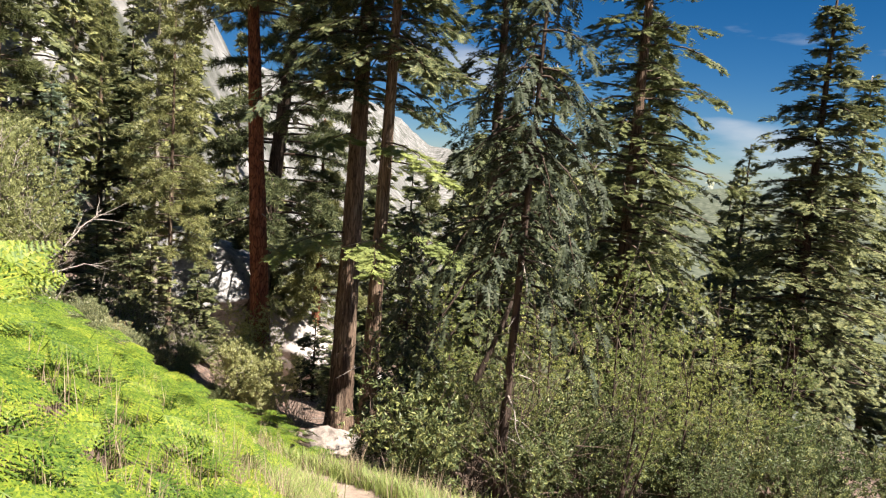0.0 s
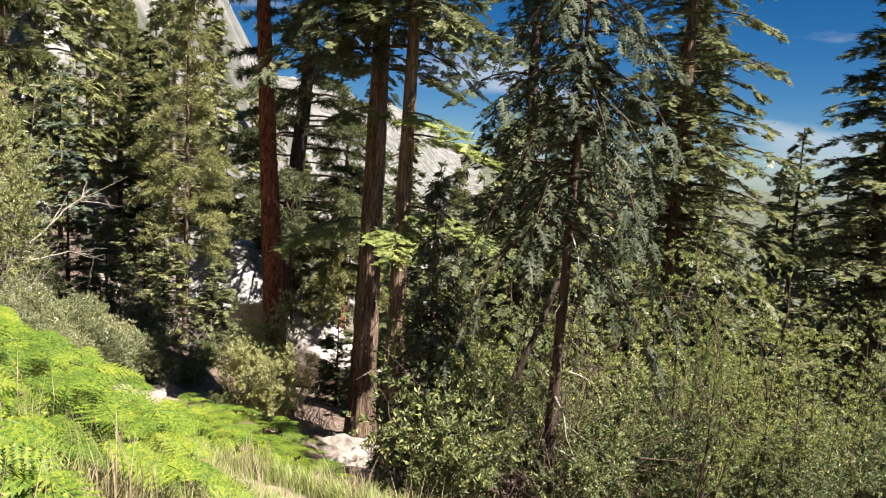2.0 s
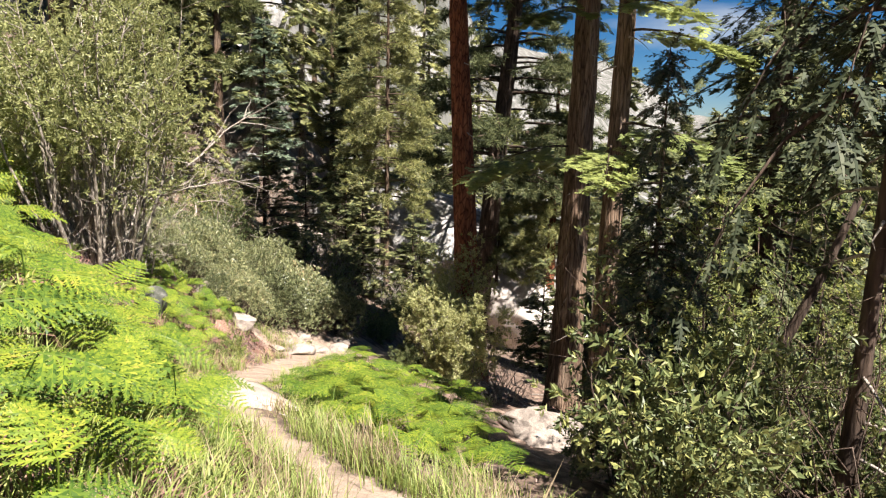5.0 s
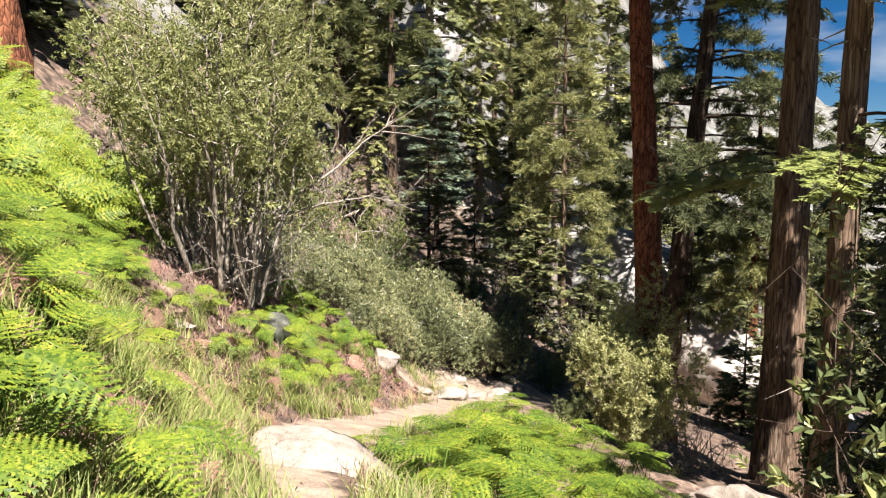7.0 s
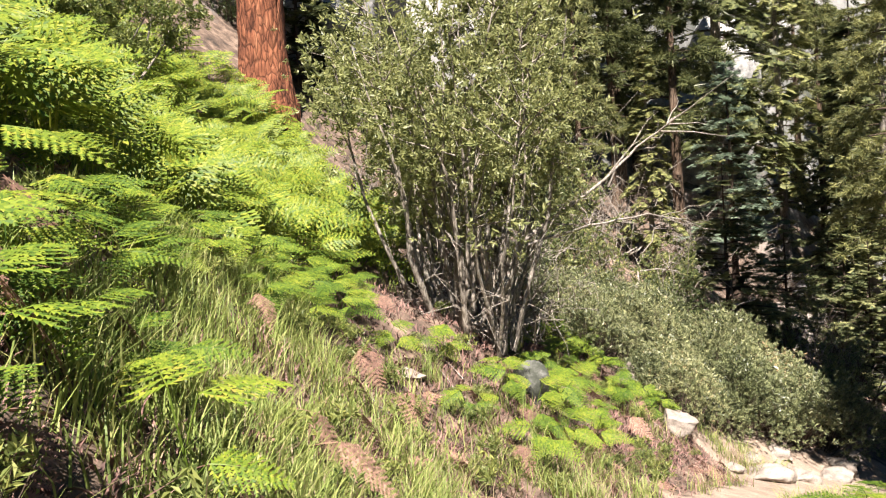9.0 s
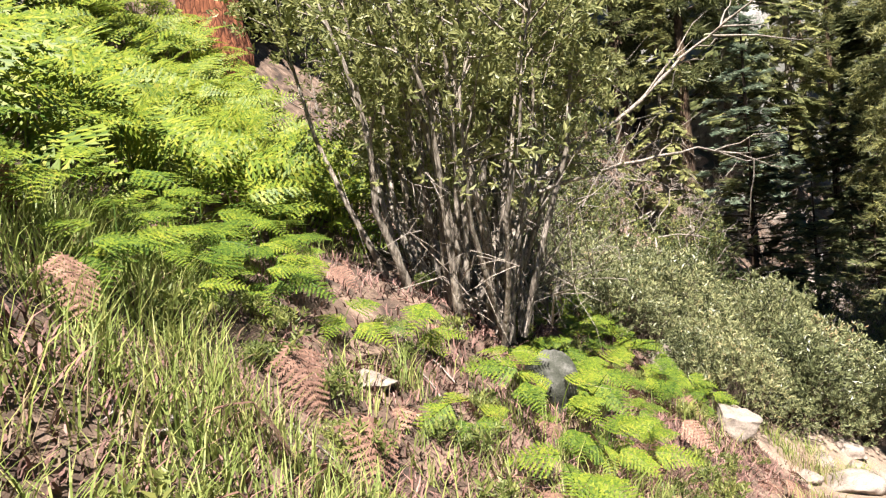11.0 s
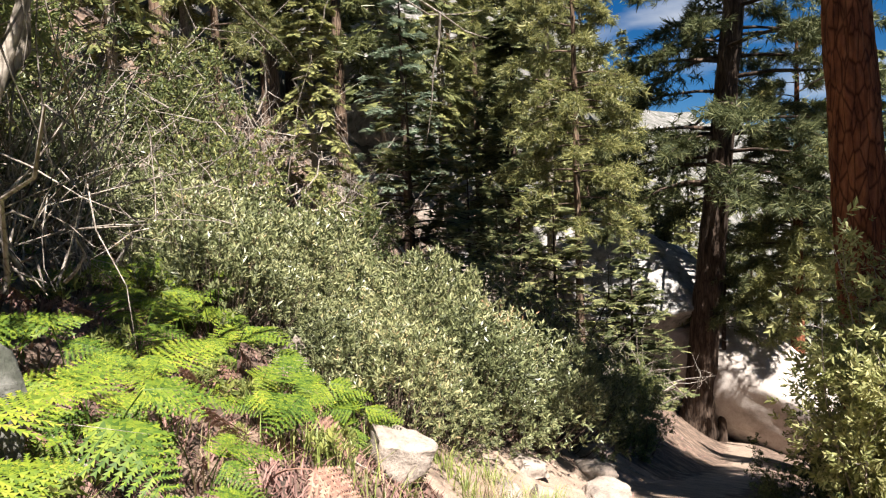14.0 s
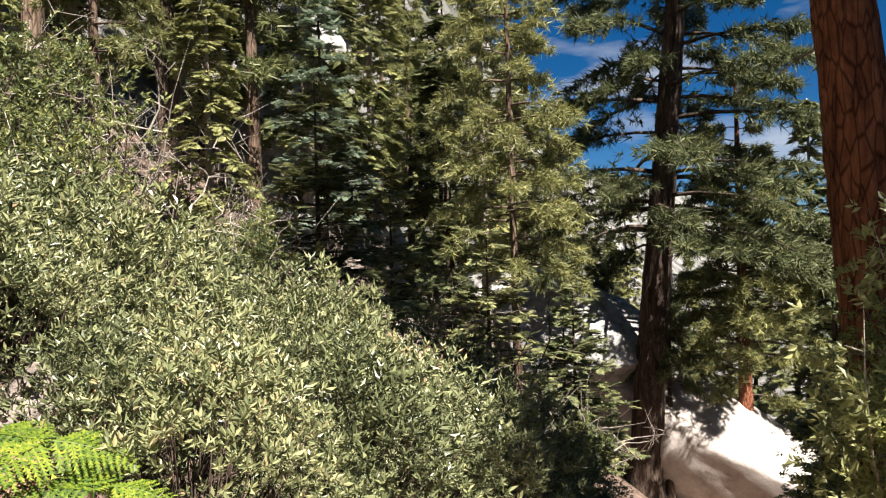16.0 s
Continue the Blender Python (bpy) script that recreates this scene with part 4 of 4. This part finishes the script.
# ---- bracken ----
def frond_template(pairs, pinnules, seed):
    """One bracken blade along y: a rachis with opposite pinnae, each cut into pinnules."""
    r = R(seed)
    v, f = [], []
    def tri(a, b, c):
        k = len(v)
        v.extend([a, b, c])
        f.append((k, k + 1, k + 2))
    def z(y):
        return 0.16 * y - 0.42 * y * y
    for i in range(pairs):
        y0 = 0.04 + 0.93 * i / pairs
        ln = 0.50 * (1 - y0) ** 0.85 * r.uniform(0.85, 1.1) + 0.03
        for s in (-1, 1):
            d = np.array([s * 0.88, 0.42, r.normal() * 0.05 - 0.10])
            o = np.array([0, y0, z(y0)])
            e = o + d * ln + np.array([0, 0, -0.25 * ln * ln])
            n = np.array([-d[1], d[0], 0]) / 0.98 * s
            if pinnules == 0:
                wd = 0.055 * (1 - y0 * 0.6)
                tri(o - n * wd * 0.4, o + (e - o) * 0.4 + n * wd, e)
                tri(o, e, o + (e - o) * 0.45 - n * wd)
            else:
                tri(o - n * 0.006, e, o + n * 0.006)
                for j in range(pinnules):
                    k = 0.06 + 0.9 * j / pinnules
                    q = o + (e - o) * k
                    w = 0.062 * (1 - 0.72 * k) * (1 - 0.5 * y0) + 0.006
                    t = (e - o) / pinnules * 0.55
                    for h in (-1, 1):
                        tri(q - t * 1.0, q + t * 1.0, q + n * h * w + t * 1.5 + np.array([0, 0, r.normal() * 0.006]))
    y = np.linspace(0, 1, 6)
    sv, sf = tube(np.stack([y * 0, y, z(y)], 1), 0.008 * (1.1 - y), 3)
    v, f = np.array(v), np.array(f)
    return np.concatenate([v, sv]), np.concatenate([f, sf + len(v)])


FRONDS = []
for s in range(4):
    tv, tf = frond_template(12, 8, s)
    # the blade bends out of an upright stalk
    st = np.linspace(0, 1, 5)
    lift = 0.46 + 0.09 * s
    sv, sf = tube(np.stack([st * 0, 0.16 * st ** 2, lift * st], 1), 0.008 * (1.2 - 0.5 * st), 3)
    FRONDS.append(tri_data("frond", np.concatenate([tv * (0.58 + 0.05 * s) + np.array([0, 0.16, lift]), sv]), np.concatenate([tf, sf + len(tv)]), FERN, False))
COARSE = [frond_template(10, 4, 9 + s) for s in range(3)]


def fern_ok(x, y, g):
    d = trail_d(x, y)
    if noise.noise(Vector((x * 0.75, y * 0.75, 1.7))) < g.uniform(-0.45, 0.0) - (0.15 if y < 7 else 0):
        return False
    if (y > 6.5 and 0 < d < 2.1 or 9 < y < 14.5 and 0 < d < 3.2) and g.random() < 0.82:
        return False
    if 3.0 < y < 7.0 and d < 2.9 and g.random() < 0.3:
        return False
    if 0.9 < y < 13 and 1.5 < d < 8:
        return d > 1.6 + 0.5 * math.sin(y * 1.7) or g.random() < 0.2
    if 10 < y < 21.5 and (3.3 if y < 17 else 3.6) < d < 13:
        if (x + 11.6) ** 2 + (y - 19.1) ** 2 < 3.5 or x < -12.5 and y > 19.6:
            return False
        return g.random() < 0.9
    if 17 < y < 22.9 and 1.3 < d < 4.6:
        return g.random() < 0.17 and (x + 11.6) ** 2 + (y - 19.1) ** 2 > 0.8
    if 15.2 < y < 22.5 and -4.4 < d < -1.25:
        return g.random() < 0.13
    return False


g = R(51)
ferns, spare = [], []
for i in range(11000):
    x, y = g.uniform(-20, -2), g.uniform(0.9, 23)
    if y < 13:
        x = float(np.interp(y, TRAIL_Y, TRAIL_X)) - g.uniform(1.3, 8)
    if not fern_ok(x, y, g):
        continue
    near = min([(x - a) ** 2 + (y - b) ** 2 for a, b in ferns + spare] or [9])
    if near < (0.27 if y > 13 and trail_d(x, y) < 4.2 else 0.33) ** 2:
        continue
    spare.append((x, y))
spare.sort(key=lambda q: abs(trail_d(*q)))
ferns, spare = spare[:285], spare[285:]
for i, (x, y) in enumerate(ferns):
    e = thing("fern", pose(x, y, gz(x, y) - 0.03, 8 if trail_d(x, y) > 0 else 0, 20 if trail_d(x, y) > 0 else 0, 0), "bright yellow-green bracken fern on the sunny bank", "fern", "bracken")
    n = int(g.integers(4, 7))
    a0 = g.uniform(0, 360)
    for j in range(n):
        s = g.uniform(0.65, 1.1) * (0.66 if y > 12.5 and 0 < trail_d(x, y) < 4.2 else 0.95 if trail_d(x, y) < 0 else 0.72)
        part("frond", FRONDS[int(g.integers(4))], e, "", pose(g.normal() * 0.06, g.normal() * 0.06, 0, g.uniform(-10, 8), g.uniform(-8, 8), a0 + j * 360 / n + g.uniform(-25, 25)) @ Matrix.Diagonal((s, s, s * g.uniform(0.8, 1.15), 1)))
far_fern = Soup()
for x, y in spare:
    m = int(g.integers(4, 7))
    a = g.random() * 6.28 + np.arange(m) * 6.28 / m + g.normal(size=m) * 0.3
    dr = np.stack([np.cos(a), np.sin(a), 0.28 + 0.3 * g.normal(size=m) - 0.45 * np.cos(a) + 0.2 * np.sin(a)], 1)
    z0 = gz(x, y)
    tv, tf = COARSE[int(g.integers(3))]
    pos = np.array([x, y, z0]) + dr * 0.12 + np.array([0, 0, 1]) * (g.uniform(0.2, 0.55, m) + g.uniform(0, 0.35))[:, None]
    far_fern.add(*strew(tv, tf, pos, frames(dr, g, 0.62, (1.1, -0.7, 1.5)), g.uniform(0.5, 0.85, m)))
    for j in range(m):
        far_fern.add(*tube(np.array([(x, y, z0 - 0.05), pos[j]]), [0.008, 0.006], 3, cap=False))
if spare:
    tagged(new("fern_bank", far_fern.data("fern_bank", FERN, False)), "dense bright green bracken over the upper bank", "fern", kind="stuff")

# ---- grass, litter, twigs ----
def blades(name, spots, mat, label, category, hi, wide, seed, bend=0.5):
    r = R(seed)
    n = len(spots)
    xy = np.array(spots)
    z = height(xy[:, 0], xy[:, 1]) - 0.02
    a, h = r.random(n) * 6.28, hi * r.uniform(0.4, 1.15, n)
    out = np.stack([np.cos(a), np.sin(a)], 1) * (h * bend * r.uniform(0.2, 1, n))[:, None]
    w = np.stack([-np.sin(a), np.cos(a)], 1) * wide
    b = np.column_stack([xy, z])
    v = np.stack([np.column_stack([b[:, :2] - w, b[:, 2]]), np.column_stack([b[:, :2] + w, b[:, 2]]),
                  np.column_stack([b[:, :2] + out * 0.35 - w * 0.7, b[:, 2] + h * 0.62]), np.column_stack([b[:, :2] + out * 0.35 + w * 0.7, b[:, 2] + h * 0.62]),
                  np.column_stack([b[:, :2] + out, b[:, 2] + h * 0.95])], 1)
    f = np.array([(0, 1, 3), (0, 3, 2), (2, 3, 4)])[None] + (np.arange(n) * 5)[:, None, None]
    tagged(new(name, tri_data(name, v.reshape(-1, 3), f.reshape(-1, 3), mat, False)), label, category, kind="stuff")


def tufts(g, n, per, place, spread=0.09):
    out = []
    while len(out) < n * per:
        c = place(g)
        if c is None:
            continue
        out.extend([(c[0] + g.normal() * spread, c[1] + g.normal() * spread) for _ in range(per)])
    return out


def verge(g):
    y = g.uniform(0.6, 25)
    d = 0.5 + abs(g.normal()) * (1.9 if y > 11 else 0.8)
    if g.random() < 0.3:
        d = -0.6 - abs(g.normal()) * 1.8
    if y > 19.5 and d > 2.5 or y > 14.2 and d > 1.3 and g.random() < 0.65 or noise.noise(Vector((d * 0.9, y * 0.8, 3.3))) < g.uniform(-0.25, 0.35):
        return None
    return float(np.interp(y, TRAIL_Y, TRAIL_X)) - d, y


def bank_spot(g):
    y = g.uniform(9, 23)
    return float(np.interp(y, TRAIL_Y, TRAIL_X)) - (0.95 + abs(g.normal()) * 1.9), y


def slope_spot(g):
    y = g.uniform(1, 40)
    d = g.uniform(1, 13) if g.random() < 0.8 else g.uniform(-8, -1.2)
    return float(np.interp(y, TRAIL_Y, TRAIL_X)) - d, y


g = R(61)
blades("grass", tufts(g, 1250, 22, verge), GRASS, "green and yellowing grass tufts beside the path", "grass", 0.32, 0.006, 1, 1.1)
blades("dry_grass", tufts(g, 700, 16, verge), STRAW, "dry straw-coloured grass beside the path", "grass", 0.3, 0.005, 2, 1.3)
def dry_corner(g):
    y = g.uniform(3.0, 8.0)
    return float(np.interp(y, TRAIL_Y, TRAIL_X)) - g.uniform(1.0, 3.0), y


blades("tall_dry_grass", tufts(g, 45, 22, dry_corner), STRAW, "tall pale dry grass stalks in front of the bracken", "grass", 0.75, 0.004, 5, 0.4)
def lush(g):
    y = g.uniform(8.5, 15.8)
    d = g.uniform(0.8, 4.2)
    x = float(np.interp(y, TRAIL_Y, TRAIL_X)) - d
    if noise.noise(Vector((x * 0.7, y * 0.7, 8.1))) < g.uniform(-0.35, 0.25) or y > 16.5 and d > 2.2:
        return None
    return x, y


def path_edge(g):
    y = g.uniform(8.8, 13.8)
    d = g.choice((-1, 1)) * (0.58 + abs(g.normal()) * 0.4)
    return float(np.interp(y, TRAIL_Y, TRAIL_X)) - d, y


blades("path_grass", tufts(g, 330, 22, path_edge, 0.1), GRASS, "tall green grass leaning over the path", "grass", 0.34, 0.005, 7, 0.8)
blades("path_straw", tufts(g, 60, 18, path_edge, 0.1), STRAW, "tall pale grass stalks leaning over the path", "grass", 0.6, 0.004, 8, 0.6)
blades("lush_grass", tufts(g, 480, 26, lush, 0.11), GRASS, "long fresh green grass on the sunny bank", "grass", 0.38, 0.005, 6, 1.1)
blades("needle_litter", tufts(g, 2200, 10, bank_spot, 0.22), LITTER, "brown needles and dead leaves on the bank", "litter", 0.13, 0.009, 4, 2.0)
blades("fallen_needles", tufts(g, 2600, 12, slope_spot, 0.3), LITTER, "fallen brown needles on bare soil", "litter", 0.06, 0.007, 3, 3.0)


# low leafy plants and withered bracken on the bank
def herb(x, y, seed):
    r = R(seed)
    base = thing("low_plant", pose(x, y, gz(x, y)), "small fresh green leafy plant on the bank", "plant", "low plants")
    n = 26
    pos = np.stack([r.normal(size=n) * 0.11, r.normal(size=n) * 0.11, r.uniform(0.06, 0.26, n)], 1)
    tv, tf = WHORL[seed % 3]
    tagged(part("foliage", tri_data("foliage", *strew(tv, tf, pos, frames(np.array([0, 0, 1.0]) + r.normal(size=(n, 3)) * 0.5, r), r.uniform(0.05, 0.09, n)), BROAD, False), base), kind="stuff")
    s = Soup()
    for q in pos:
        s.add(*tube(np.array([q * np.array([0.4, 0.4, 0]) - np.array([0, 0, 0.03]), q]), [0.004, 0.003], 3, cap=False))
    tagged(part("stalkwork", s.data("stalkwork", TWIG), base), kind="stuff")
    return base


g = R(66)
HERBS = [herb(*bank_spot(g), 5 + i) for i in range(3)]
for i in range(100):
    x, y = bank_spot(g)
    k = g.uniform(0.45, 1.0)
    copy_thing(HERBS[i % 3], pose(x, y, gz(x, y), 0, 0, g.uniform(0, 360)) @ Matrix.Diagonal((k, k, k, 1)))
WITHERED = leaf_mat("withered_bracken", [(0.0, (0.10, 0.055, 0.03)), (0.6, (0.25, 0.145, 0.08)), (1.0, (0.42, 0.28, 0.17))], 0.8, 0.15)
DEAD_FROND = []
for i in range(2):
    me = FRONDS[i].copy()
    me.materials.clear()
    me.materials.append(WITHERED)
    DEAD_FROND.append(me)
for i in range(270):
    x, y = bank_spot(g)
    k = g.uniform(0.6, 1.0)
    ob = new("withered_frond", DEAD_FROND[i % 2])
    ob.matrix_basis = pose(x, y, gz(x, y) + 0.02, 0, 0, g.uniform(0, 360)) @ pose(0, 0, 0, -58 + g.normal() * 10, g.normal() * 12, 0) @ Matrix.Diagonal((k, k, k * 0.6, 1))
    tagged(ob, "withered brown bracken frond lying on the soil", "fern frond", "withered bracken")


def cone(x, y, seed):
    """A pine cone: scales in a spiral round a core."""
    r = R(seed)
    n = 70
    u = np.linspace(0, 1, n)
    a = np.arange(n) * 2.4
    rad = 0.045 * np.sin(np.pi * (0.12 + 0.85 * u)) + 0.004
    pos = np.stack([np.cos(a) * rad, np.sin(a) * rad, 0.11 * u], 1)
    d = np.stack([np.cos(a), np.sin(a), 0.35 + 0 * a], 1)
    tv = np.array([(-0.5, 0, 0), (0.5, 0, 0), (0.42, 0.8, 0.1), (-0.42, 0.8, 0.1), (0, 1.05, 0.2), (0, 0.4, -0.25)], float)
    tf = np.array([(0, 1, 2), (0, 2, 3), (3, 2, 4), (0, 5, 1), (1, 5, 2), (2, 5, 4), (4, 5, 3), (3, 5, 0)])
    ob = new("pine_cone", tri_data("pine_cone", *strew(tv, tf, pos * np.array([0.6, 0.6, 1]), frames(d, r, 0.9), np.full(n, 0.03)), BARK_GREY, False))
    ob.matrix_basis = pose(x, y, gz(x, y) + 0.04, 80, 0, seed * 70)
    tagged(ob, "brown open pine cone lying under the stems", "pine cone", "pine cones")


for i, (x, y) in enumerate([(-10.9, 18.75), (-9.6, 19.9), (-10.1, 17.2), (-9.0, 17.6)]):
    cone(x, y, i + 1)


def fallen_twigs():
    r = R(71)
    s = Soup()
    for i in range(420):
        x, y = slope_spot(r)
        a, ln = r.random() * 6.28, r.uniform(0.2, 1.1)
        u = np.linspace(-0.5, 0.5, 5)
        px, py = x + np.cos(a) * ln * u + r.normal(size=5) * 0.02, y + np.sin(a) * ln * u + r.normal(size=5) * 0.02
        s.add(*tube(np.stack([px, py, height(px, py) + 0.02 + 0.04 * r.random()], 1), r.uniform(0.004, 0.014) * np.linspace(1.2, 0.5, 5), 4))
    tagged(new("fallen_twigs", s.data("fallen_twigs", WOOD_DEAD)), "grey fallen twigs scattered over the slope", "twigs", kind="stuff")


fallen_twigs()
